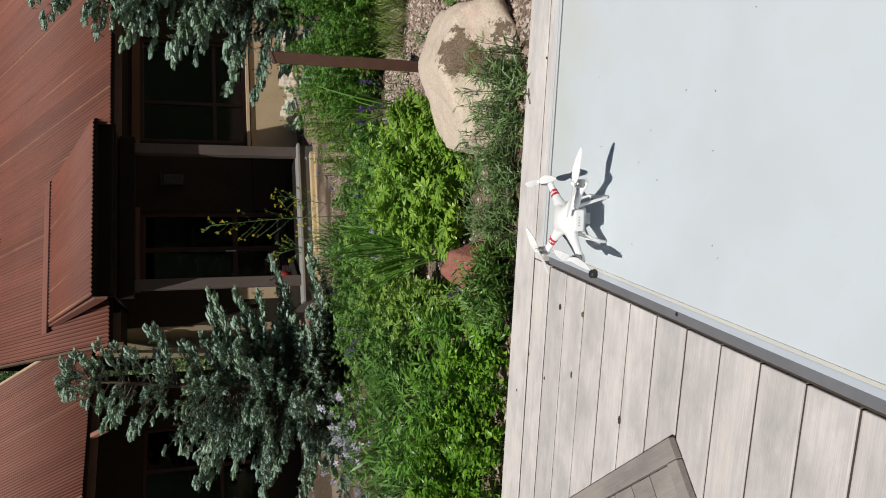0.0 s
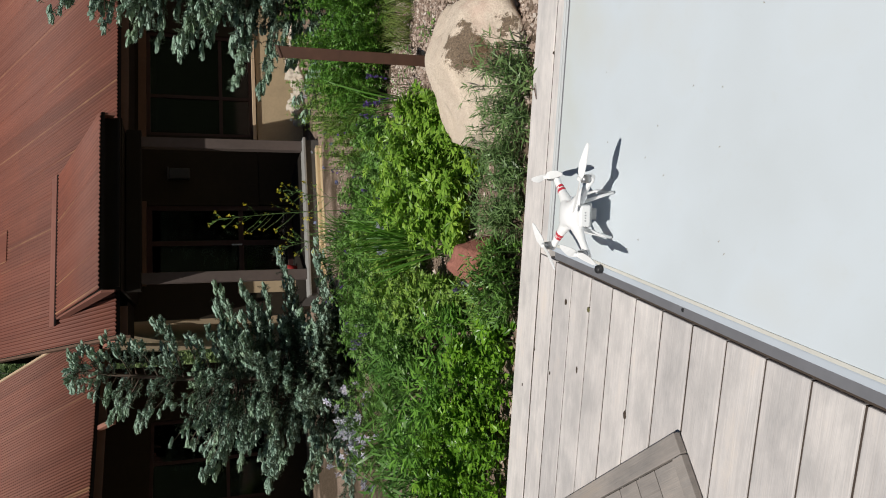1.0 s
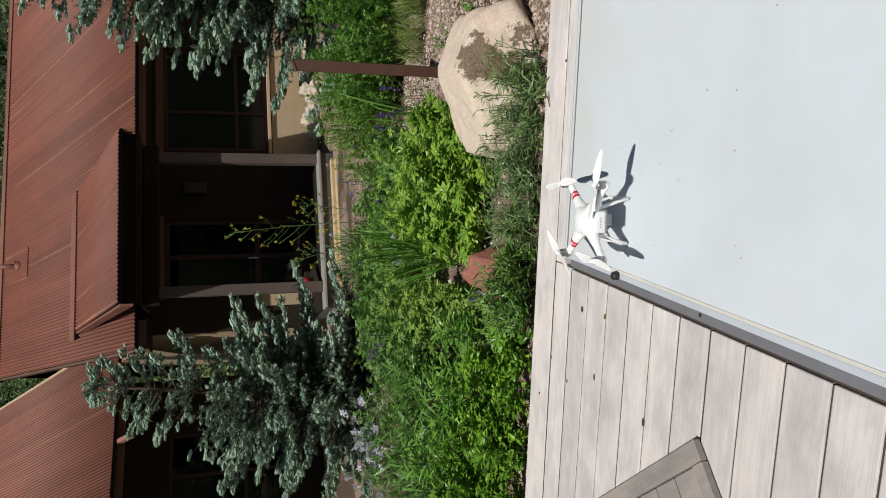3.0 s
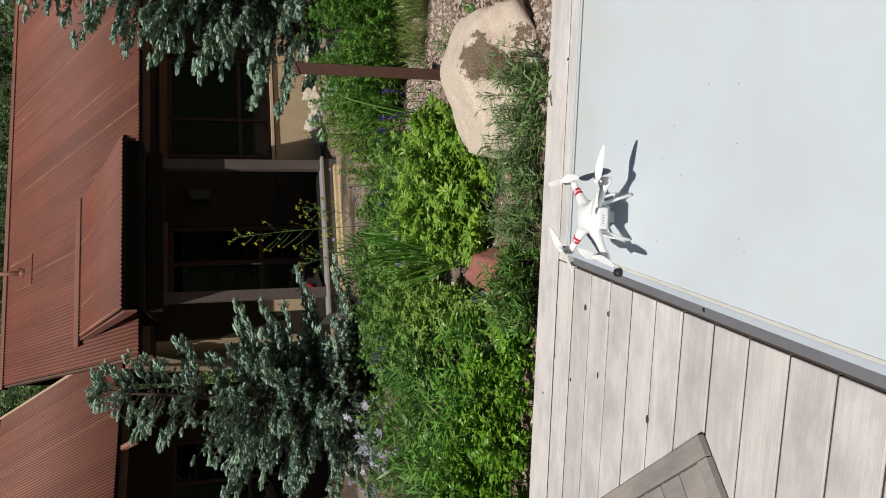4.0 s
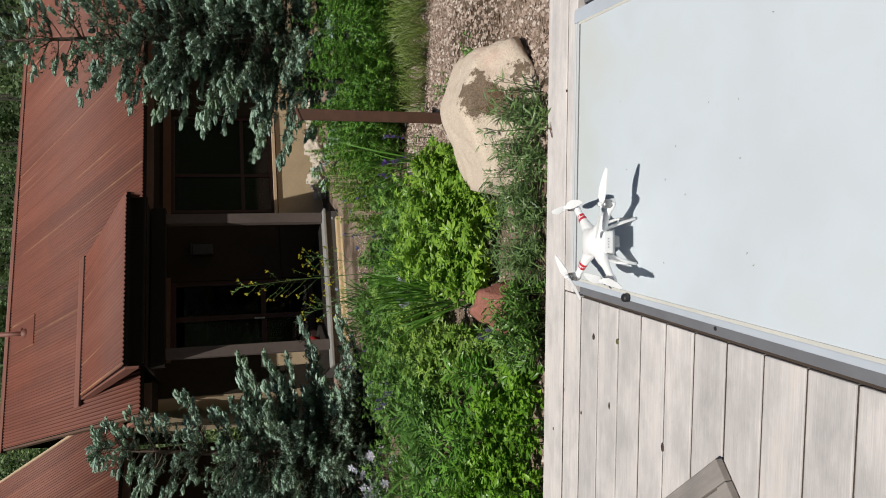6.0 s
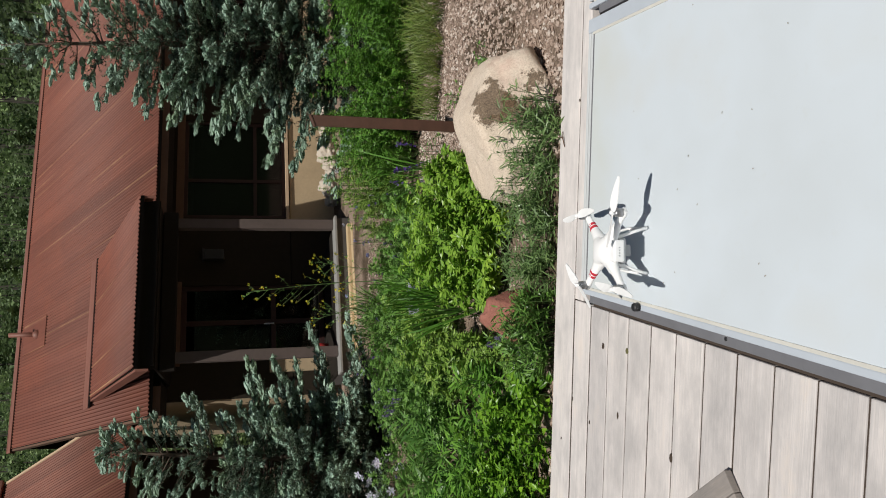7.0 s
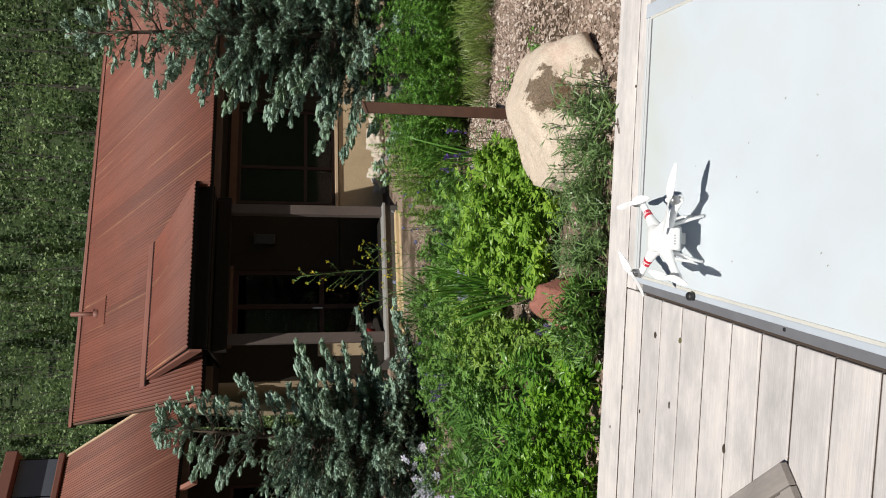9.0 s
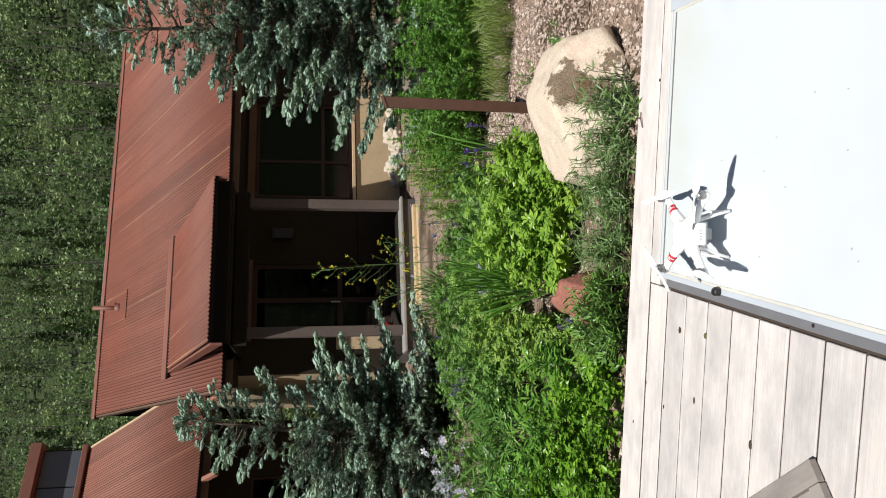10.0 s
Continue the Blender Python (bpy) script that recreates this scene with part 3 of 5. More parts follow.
    part("wall", wall_with_holes(1.0, 13.2, VW, VW + 0.2, 0.44, EZ - 0.15, [door, win, win2]), M_SIDING, h, "brown siding wall, darkened to hold the shade under the eaves")
    # tan only where sun reaches this base; the lit patch is cut by colour
    part("wall_base", boxes((1.46, 1.72, VW - 0.02, VW + 0.2, -0.7, 0.90)), M_STUCCO, h, "tan stucco wall base")
    # same base in the dark siding colour, painted as lying in shade
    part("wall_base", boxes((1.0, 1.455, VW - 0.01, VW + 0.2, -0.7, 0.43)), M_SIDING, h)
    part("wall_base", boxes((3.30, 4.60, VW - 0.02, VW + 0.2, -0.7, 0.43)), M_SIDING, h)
    part("wall_base", boxes((4.60, 13.2, VW - 0.02, VW + 0.2, -0.7, 0.43)), M_STUCCO, h, "tan stucco wall base")
    bm = bmesh.new()
    q = [bm.verts.new((u, v, z)) for u in (1.0, 1.2) for v, z in ((VW + 0.2, -0.6), (2 * RV - VW, -0.6), (2 * RV - VW, 3.4), (RV, RZ - 0.3), (VW + 0.2, 3.4))]
    bm.faces.new(q[4::-1]), bm.faces.new(q[5:])
    for i in range(5):
        bm.faces.new((q[i], q[(i + 1) % 5], q[5 + (i + 1) % 5], q[5 + i]))
    part("side_wall", bm, M_STUCCO, h)
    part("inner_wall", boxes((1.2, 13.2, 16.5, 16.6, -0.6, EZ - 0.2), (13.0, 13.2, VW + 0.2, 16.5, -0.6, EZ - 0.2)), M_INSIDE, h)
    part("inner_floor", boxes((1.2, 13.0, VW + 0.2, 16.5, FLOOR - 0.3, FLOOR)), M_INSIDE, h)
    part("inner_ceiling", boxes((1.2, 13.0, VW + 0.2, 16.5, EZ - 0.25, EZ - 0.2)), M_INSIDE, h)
    glazing(h, "window", *win, VW + 0.04, (0.38, ), (0.3, ), label="dark red window frame with dark panes")
    glazing(h, "window", *win2, VW + 0.04, (0.5, ), (0.3, ), label="dark red window frame with dark panes")
    glazing(h, "glass_door", *door, VW + 0.04, (0.5, ), (0.36, ), 0.10, label="dark red glazed double door")
    part("door_handle", boxes((2.45, 2.47, VW - 0.02, VW + 0.04, 0.80, 1.0), bevel=0.004), M_ALU, h, "pale metal door handle")
    part("window_sill", boxes((4.68, 7.1, VW - 0.08, VW + 0.05, 0.45, 0.52), bevel=0.008), M_LIGHTWOOD, h, "pale wooden sill")
    part("head_trim", boxes((1.66, 3.36, VW - 0.035, VW, 2.60, 2.75), bevel=0.004), M_BROWN, h)
    part("head_trim", boxes((4.66, 7.1, VW - 0.035, VW, 2.60, 2.75), bevel=0.004), M_BROWN, h)
    lamp = part("wall_lamp", boxes((3.80, 4.02, VW - 0.14, VW, 1.78, 2.18), bevel=0.02), M_BLACK, h, "dark boxy wall lamp")
    part("lamp_cap", boxes((3.78, 4.04, VW - 0.16, VW, 2.18, 2.21), bevel=0.006), M_BLACK, lamp)
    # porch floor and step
    # dark behind the posts, so the roof's shadow edge is in the floor colour
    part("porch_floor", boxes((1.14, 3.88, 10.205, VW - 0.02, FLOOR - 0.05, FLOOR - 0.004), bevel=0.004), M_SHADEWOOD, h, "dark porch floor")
    part("porch_edge", boxes((1.1, 4.0, 9.80, 10.20, FLOOR - 0.05, FLOOR), bevel=0.01), M_STONE, h, "pale grey stone edge of the porch")
    part("porch_plinth", boxes((1.14, 3.96, 9.85, VW - 0.02, FLOOR - 0.5, FLOOR - 0.052)), M_CONCRETE, h, "concrete porch edge, darkened to look shaded")
    part("porch_step", boxes((1.3, 3.8, 9.66, 9.84, -0.74, -0.445), bevel=0.012), M_SANDSTONE, h, "tan sandstone step")
    part("porch_step", boxes((1.35, 3.74, 9.48, 9.65, -0.78, -0.50), bevel=0.012), M_SANDSTONE, h, "tan sandstone step")
    # pipe through the roof
    pv, pu = 16.34, 3.26
    pz = EZ + 0.6 * (pv - EV)
    pipe = part("vent_pipe", tube(bmesh.new(), [(pu, pv, pz - 0.2), (pu, pv, pz + 0.62)], [0.055, 0.055], 12), M_TRIM, h, "rusted vent pipe")
    part("pipe_collar", tube(bmesh.new(), [(pu, pv, pz - 0.1), (pu, pv, pz + 0.06), (pu, pv, pz + 0.10)], [0.14, 0.11, 0.06], 14), M_TRIM, pipe)
    bm = box(bmesh.new(), -0.38, 0.38, -0.62, 1.0, 0, 0.012, 0.003, Matrix.Translation((pu, pv, pz + 0.012)) @ Matrix.Rotation(math.atan(0.6), 4, "X"))
    part("flashing_plate", bm, M_RED_ROOF, pipe)


make_house()


def make_wing():
    """The second building, turned further, with a steeper roof."""
    ex, ey, ez = -3.774, 12.195, 3.5
    w = thing("house", pose(ex, ey, 0, 0, 0, 41.5), "side wing with a steep rusted corrugated roof and pale rake board", "house")
    run, rise = 3.83, 3.163
    slope(w, "wing_roof", -9.0, 0.0, 0.0, ez, run, ez + rise, M_RED_WING, 11, 0.06)
    slope(w, "back_roof", -9.0, 0.0, 2 * run, ez, run + 0.02, ez + rise, M_RED_WING, 40)
    bm = bmesh.new()
    q = [bm.verts.new((0.0 + s, v, z)) for s in (0, 0.05) for v, z in ((-0.02, ez + 0.03), (run, ez + rise + 0.03), (run, ez + rise - 0.12), (-0.02, ez - 0.12))]
    for f in ((3, 2, 1, 0), (4, 5, 6, 7), (0, 1, 5, 4), (1, 2, 6, 5), (2, 3, 7, 6), (3, 0, 4, 7)):
        bm.faces.new([q[i] for i in f])
    part("rake_board", bm, M_LIGHTWOOD, w, "pale wooden rake board")
    part("ridge_cap", boxes((-9, 0.1, run - 0.10, run + 0.12, ez + rise + 0.02, ez + rise + 0.16), bevel=0.02), M_TRIM, w)
    for k in range(4):
        part("rafter_tail", box(bmesh.new(), -0.55 - 1.6 * k, -0.47 - 1.6 * k, -0.42, 0.5, -0.17, -0.06, 0.008, Matrix.Translation((0, 0, ez)) @ Matrix.Rotation(math.atan(rise / run), 4, "X")), M_RAFTER, w, "sunlit rafter end under the eave")
    hole = (-3.3, -1.5, 0.3, 2.7)
    part("wall", wall_with_holes(-8.8, -0.25, 1.9, 2.1, -0.8, ez + 1.2, [hole]), M_SIDING, w, "brown siding wall, darkened to hold the shade under the eaves")
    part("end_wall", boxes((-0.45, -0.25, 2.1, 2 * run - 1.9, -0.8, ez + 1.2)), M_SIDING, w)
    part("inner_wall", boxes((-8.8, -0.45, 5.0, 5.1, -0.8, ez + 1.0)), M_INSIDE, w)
    glazing(w, "window", *hole, 1.94, (0.5, ), (0.35, ), label="dark window under the eave")
    part("fascia", boxes((-9, -0.02, 0.14, 0.19, ez - 0.18, ez + 0.02), bevel=0.004), M_BROWN, w)
    # dark upper storey behind the ridge
    up = part("upper_wall", boxes((-7.0, 0.12, run + 0.3, run + 2.6, ez + rise - 0.6, ez + rise + 1.12)), M_SHADEWOOD, w, "dark upper storey")
    for k in range(7):
        part("grey_panel", boxes((0.10 - (k + 1) * 0.9 + 0.015, 0.10 - k * 0.9 - 0.015, run + 0.27, run + 0.3, ez + rise + 0.08, ez + rise + 1.1), bevel=0.005), M_SOLAR, up)
    part("upper_trim", boxes((-7.2, 0.25, run + 0.05, run + 2.8, ez + rise + 1.12, ez + rise + 1.38), bevel=0.015), M_TRIM, up)


make_wing()


# ---- garden materials ----
G_LOBED = leafy("bright_lobed_leaves", (0.10, 0.23, 0.022), (0.36, 0.56, 0.085), 0.28)
G_BRIGHT = leafy("bright_leaves", (0.065, 0.19, 0.015), (0.25, 0.47, 0.045), 0.28, patch=4.0, deep=0.5, edge=0.12)
G_MID = leafy("mid_green_leaves", (0.065, 0.165, 0.028), (0.24, 0.43, 0.10), 0.25)
G_PALE = leafy("pale_green_leaves", (0.10, 0.22, 0.035), (0.36, 0.52, 0.11), 0.28)
G_DEEP = leafy("deep_green_leaves", (0.04, 0.12, 0.02), (0.17, 0.34, 0.075), 0.3)
G_GREY = leafy("grey_green_leaves", (0.075, 0.145, 0.045), (0.27, 0.40, 0.16), 0.3)
G_SHRUB = leafy("shrub_leaves", (0.06, 0.18, 0.022), (0.22, 0.44, 0.07), 0.25)
G_BLADE = leafy("blade_leaves", (0.05, 0.16, 0.02), (0.17, 0.37, 0.055), 0.35)
G_GRASS = leafy("grass", (0.15, 0.24, 0.045), (0.33, 0.41, 0.12), 0.35, tip=(0.42, 0.36, 0.18))
F_PURPLE = leafy("purple_petals", (0.10, 0.05, 0.30), (0.22, 0.12, 0.50), 0.3)
F_DUSK = leafy("dusky_purple_petals", (0.10, 0.08, 0.20), (0.24, 0.20, 0.38), 0.3)
F_BLUE = leafy("blue_petals", (0.14, 0.17, 0.50), (0.34, 0.38, 0.75), 0.3)
F_LILAC = leafy("pale_lilac_petals", (0.45, 0.42, 0.68), (0.78, 0.76, 0.88), 0.3)
F_YELLOW = leafy("yellow_petals", (0.62, 0.5, 0.02), (0.8, 0.68, 0.05), 0.3)
# strong patch contrast varies the tint and also paints shaded hollows between crowns
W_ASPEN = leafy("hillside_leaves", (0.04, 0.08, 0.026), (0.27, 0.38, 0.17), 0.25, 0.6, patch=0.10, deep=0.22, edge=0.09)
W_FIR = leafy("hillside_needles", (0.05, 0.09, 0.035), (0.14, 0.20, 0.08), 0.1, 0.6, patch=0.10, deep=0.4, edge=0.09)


STRAP = ([(0, 0, 0), (0.07, 0.3, 0.02), (-0.07, 0.3, 0.02), (0.075, 0.6, 0.0), (-0.075, 0.6, 0.0), (0.04, 0.85, -0.07), (-0.04, 0.85, -0.07), (0, 1, -0.16)], [(0, 1, 2), (1, 3, 2), (2, 3, 4), (3, 5, 4), (4, 5, 6), (5, 7, 6)])


def curve_stems(rng, n, r, h, spread=0.45, lean=1.0):
    """Quadratic stems: base, middle and tip of each."""
    a = rng.uniform(0, 2 * np.pi, n)
    rb = r * spread * np.sqrt(rng.uniform(0, 1, n))
    rt = r * lean * np.sqrt(rng.uniform(0.02, 1, n))
    base = np.stack([rb * np.cos(a), rb * np.sin(a), np.full(n, -0.03)], 1)
    tall = h * (1 - 0.55 * (rt / (r * lean)) ** 2) * rng.uniform(0.72, 1.05, n)
    a2 = a + rng.normal(0, 0.35, n)
    tip = np.stack([rt * np.cos(a2), rt * np.sin(a2), tall], 1)
    mid = base * 0.55 + tip * 0.45
    mid[:, 2] = tall * 0.62
    return base, mid, tip


def along(b, m, t, s):
    s = s[:, None]
    return (1 - s) ** 2 * b + 2 * s * (1 - s) * m + s ** 2 * t


def stem_mesh(b, m, t, width):
    """Thin three-sided stems."""
    n = len(b)
    ss = np.linspace(0, 1, 5)
    ring = np.array([(math.cos(q), math.sin(q), 0) for q in (0.3, 2.4, 4.5)]) * width
    v = np.stack([along(b, m, t, np.full(n, s))[:, None, :] + ring[None] * (1 - 0.6 * s) for s in ss], 1)
    f = []
    for i in range(4):
        for k in range(3):
            f.append((i * 3 + k, i * 3 + (k + 1) % 3, i * 3 + 3 + (k + 1) % 3, i * 3 + 3 + k))
    f = np.array(f)[None] + (np.arange(n) * 15)[:, None, None]
    return mesh_of("stems", v.reshape(-1, 3), f.reshape(-1, 4), True)


def plant(name, label, x, y, r, h, stems, per, shape, size, material, seed, low=0.2, droop=0.2, up=0.45, flower=None, category="plant", group="", width=0.0035, spread=0.45, squash=1.0, puff=0.0):
    """A leafy plant: curved stems with leaves along them. flower: (material, share of stems, flowers a stem, size, length of the spike)."""
    rng = np.random.default_rng(seed)
    t0 = thing(name, pose(x, y, float(ground_z(np.array(x), np.array(y)))), label, category, group)
    b, m, t = curve_stems(rng, stems, r, h, spread)
    for q in (b, m, t):
        q[:, 1] *= squash
    tagged(part("stalk_mass", stem_mesh(b, m, t, width), M_STEM, t0), kind="stuff")
    i = np.repeat(np.arange(stems), per)
    s = rng.uniform(low, 1.0, len(i)) ** 0.8
    pos = along(b[i], m[i], t[i], s)
    a = rng.uniform(0, 2 * np.pi, len(i))
    out = t[i] * np.array([1, 1, 0]) / max(r, 0.01)
    d = np.stack([np.cos(a), np.sin(a), up - droop * rng.uniform(0, 1.6, len(i))], 1) + out * 0.7
    sz = size * rng.uniform(0.55, 1.15, len(i)) * (1.1 - 0.45 * s)
    tagged(part("foliage", scatter("foliage", *shape, turns(rng, d, rng.normal(0, 0.5, len(i))), sz, pos), material, t0), kind="stuff")
    if flower:
        fm, share, count, fs, length = flower
        pick = rng.permutation(stems)[:max(1, int(stems * share))]
        i = np.repeat(pick, count)
        u = rng.uniform(-0.1, 1.0, len(i))[:, None] * length
        ax = (t[i] - m[i]) / np.linalg.norm(t[i] - m[i], axis=1, keepdims=True)
        pos = t[i] + ax * u + rng.normal(0, fs * 0.4 + puff, (len(i), 3))
        d = rng.normal(0, 1, (len(i), 3)) + np.array([0, -0.5, 0.6])
        tagged(part("bloom_mass", scatter("bloom_mass", *PETALS, turns(rng, d, rng.uniform(0, 6, len(i))), fs * rng.uniform(0.7, 1.2, len(i)), pos), fm, t0), kind="stuff")
        tagged(part("flower_stalk_mass", stem_mesh(m[pick], (m[pick] + t[pick]) / 2, t[pick] + (t[pick] - m[pick]) / np.linalg.norm(t[pick] - m[pick], axis=1, keepdims=True) * length, width), M_STEM, t0), kind="stuff")
    return t0


# ---- on the porch ----
def make_bucket():
    p = HOUSE @ Vector((1.86, 11.62, FLOOR - 0.004))
    t = thing("bucket", pose(p.x, p.y, p.z), "small red bucket standing on the porch floor", "bucket")
    red = plain("red_plastic", (0.26, 0.018, 0.016), 0.5)
    part("pail", tube(bmesh.new(), [(0, 0, 0), (0, 0, 0.20), (0, 0, 0.21), (0, 0, 0.20), (0, 0, 0.02)], [0.065, 0.085, 0.09, 0.08, 0.06], 20), red, t)
    part("handle", tube(bmesh.new(), [(0.088 * math.cos(q), 0.03, 0.2 + 0.09 * math.sin(q)) for q in (math.pi * k / 8 for k in range(9))], [0.004] * 9, 6), M_ALU, t, "thin metal handle")


make_bucket()


# ---- boulder, rock, post, gravel ----
def lump(radius, seed, rough=0.16, flat=0.0, subdiv=5, cut=()):
    """An uneven stone: a ball with noise, cut by a few flat faces."""
    bm = bmesh.new()
    bmesh.ops.create_icosphere(bm, subdivisions=subdiv, radius=1.0)
    for v in bm.verts:
        n = v.co.normalized()
        k = 1 + rough * noise.fractal(n * 1.4 + Vector((seed, 0, 0)), 0.8, 2.1, 3) + 0.25 * rough * noise.fractal(n * 6 + Vector((0, seed, 0)), 0.9, 2.1, 4)
        for nx, ny, nz, lim in cut:
            c = n.dot(Vector((nx, ny, nz)).normalized())
            if c > 0.05:
                k = min(k, (lim + 0.03 * noise.noise(n * 5)) / c)
        v.co = Vector((n.x * radius[0], n.y * radius[1], n.z * radius[2])) * k
    for f in bm.faces:
        f.smooth = True
    return bm


def boulder_material():
    s = Nodes("pale_granite")
    v = s.coords()
    n1, n2, n3 = s.noise(v, 9.0, 10.0, 0.75), s.noise(v, 130.0, 5.0, 0.75), s.noise(v, 2.2, 3.0)
    c = s.mix(n3, (0.70, 0.545, 0.40), (0.82, 0.745, 0.66))
    c = s.mix(s.ramp(n1, [(0.52, (0, 0, 0)), (0.68, (0.4, 0.4, 0.4))]), c, (0.52, 0.33, 0.23))
    c = s.mix(0.5, c, s.ramp(n2, [(0.34, (0.27, 0.20, 0.15)), (0.5, (0.66, 0.54, 0.42)), (0.68, (0.88, 0.80, 0.71))]))
    c = s.mix(s.ramp(s.noise(v, 3.1, 5.0), [(0.55, (0, 0, 0)), (0.68, (0.5, 0.5, 0.5))]), c, (0.52, 0.30, 0.24))
    jit = s.n("VectorMath", i0=s.n("TexNoise", Vector=v, Scale=15.0, Detail=6.0, Roughness=0.75).outputs["Color"], i1=(0.3, 0.3, 0.3))
    jit.operation = "MULTIPLY"
    wob = s.n("VectorMath", i0=v, i1=jit.outputs[0])
    wob.operation = "ADD"
    for x, y, z, r in ((0.06, -0.19, 0.22, 0.12), (0.03, -0.26, 0.13, 0.085), (0.17, -0.28, 0.06, 0.06)):
        d = s.n("VectorMath", i0=wob.outputs[0], i1=(x + 0.15, y + 0.15, z + 0.15))
        d.operation = "DISTANCE"
        c = s.mix(s.ramp(d.outputs["Value"], [(r * 0.85, (0.85, 0.85, 0.85)), (r, (0, 0, 0))]), c, s.ramp(n2, [(0.40, (0.045, 0.028, 0.016)), (0.54, (0.14, 0.088, 0.048)), (0.68, (0.27, 0.19, 0.115))]))
    s.bump(s.math("ADD", n1, s.math("MULTIPLY", n2, 0.6)), 0.5, 0.016)
    return s.done(c, 0.9, 0.0, 0.2)


ob = part("boulder", lump((0.455, 0.37, 0.345), 3.0, 0.11, cut=((0.972, 0, 0.233, 0.80), (0.406, 0, 0.914, 0.87), (-0.499, 0, 0.867, 0.815), (-0.985, 0, 0.17, 0.91), (0.1, -1, 0.45, 0.84), (0.62, -0.45, -0.64, 0.66))), boulder_material())
tagged(ob, "large pale granite boulder with brown lichen patches beside the deck", "boulder").location = (0.795, 0.965, -0.07)
ob = part("red_rock", lump((0.125, 0.09, 0.15), 9.0, 0.3, subdiv=4, cut=((0.1, -0.75, 0.65, 0.55), (-0.6, -0.3, 0.7, 0.66), (0.8, -0.4, 0.2, 0.7))), rocky("red_sandstone", (0.34, 0.14, 0.105), (0.40, 0.18, 0.14), (0.25, 0.10, 0.08)))
tagged(ob, "flat-faced red sandstone rock among the garden plants", "rock").location = (-0.155, 0.68, 0.075)


def make_post():
    t = thing("steel_post", pose(0.905, 2.30, -0.16, 0, 0, -4), "square rusted steel post with a slanted top in the garden", "post")
    bm = box(bmesh.new(), -0.037, 0.037, -0.037, 0.037, -0.1, 1.04, 0.004)
    for v in bm.verts:
        if v.co.z > 0.9:
            v.co.z += v.co.x * 0.4
    part("shaft", bm, M_STEEL_POST, t)
    bm = box(bmesh.new(), -0.041, 0.041, -0.041, 0.041, 1.04, 1.055, 0.004)
    for v in bm.verts:
        v.co.z += v.co.x * 0.4
    part("cap", bm, M_STEEL_POST, t)


make_post()


def wall_stones():
    """Pale stones along the foot of the house wall."""
    rng = random.Random(31)
    stone = rocky("pale_stone", (0.52, 0.45, 0.37), (0.62, 0.56, 0.48), (0.40, 0.30, 0.22))
    for k in range(7):
        u, v = 5.05 + 0.34 * k, 11.6 + rng.uniform(-0.1, 0.1)
        p = HOUSE @ Vector((u, v, 0))
        r = rng.uniform(0.15, 0.25)
        ob = part("stone", lump((r * 1.25, r, r * 0.85), 20 + k, 0.5, subdiv=4), stone)
        tagged(ob, "pale rough stone lying at the foot of the house wall", "stone", "stones along the wall").location = (p.x, p.y, float(ground_z(np.array(p.x), np.array(p.y))) + r * 0.62)


wall_stones()


def make_gravel():
    rng = np.random.default_rng(5)
    n = 21000
    x = np.concatenate([rng.uniform(0.5, 2.6, 15000), rng.uniform(-1.6, 1.0, 2500), rng.uniform(-1.2, 1.6, 3500)])
    y = np.concatenate([rng.uniform(0.40, 4.0, 15000), rng.uniform(0.36, 3.0, 2500), rng.uniform(4.5, 8.6, 3500)])
    z = ground_z(x, y) + 0.004
    o = [(1, 0, 0), (0, 1, 0), (-1, 0, 0), (0, -1, 0), (0.2, 0.1, 0.6), (-0.1, 0.1, -0.6)]
    f = [(0, 1, 4), (1, 2, 4), (2, 3, 4), (3, 0, 4), (1, 0, 5), (2, 1, 5), (3, 2, 5), (0, 3, 5)]
    size = rng.uniform(0.006, 0.017, (n, 1)) * rng.uniform(0.6, 1.4, (n, 3))
    me = scatter("gravel", o, f, turns(rng, rng.normal(0, 1, (n, 3)) * np.array([1, 1, 0.8])), size, np.stack([x, y, z], 1))
    s = Nodes("pinkish_gravel")
    r = s.n("NewGeometry").outputs["Random Per Island"]
    c = s.ramp(r, [(0.0, (0.13, 0.085, 0.065)), (0.4, (0.38, 0.275, 0.22)), (0.8, (0.56, 0.45, 0.38)), (1.0, (0.76, 0.68, 0.61))])
    c = s.mix(0.3, c, s.ramp(s.noise(s.coords(), 120.0), [(0.3, (0.12, 0.08, 0.06)), (0.7, (0.5, 0.42, 0.35))]))
    tagged(part("gravel", me, s.done(c, 0.9, 0.0, 0.2)), "pinkish brown crushed gravel covering the garden path", "gravel", kind="stuff")


make_gravel()


# ---- spruces ----
def young_shoot():
    """A plump young shoot along y: a soft core ringed with short needles."""
    v, f = [], []
    for y, r in ((0.0, 0.10), (0.30, 0.19), (0.74, 0.16)):
        v += [(r * math.cos(q), y, r * math.sin(q)) for q in (2 * math.pi * k / 4 + y for k in range(4))]
    v.append((0, 1.0, 0))
    for a in (0, 4):
        for k in range(4):
            b = (k + 1) % 4
            f += [(a + k, a + 4 + k, a + 4 + b), (a + k, a + 4 + b, a + b)]
    f += [(8 + k, 12, 8 + (k + 1) % 4) for k in range(4)]
    for k in range(10):
        a, y = k * 2.4, 0.06 + 0.085 * k
        c, s = math.cos(a), math.sin(a)
        i, w = len(v), 0.035
        v += [(c * 0.08 - s * w, y, s * 0.08 + c * w), (c * 0.08 + s * w, y, s * 0.08 - c * w), (c * 0.25, y + 0.17, s * 0.25)]
        f.append((i, i + 1, i + 2))
    return v, f


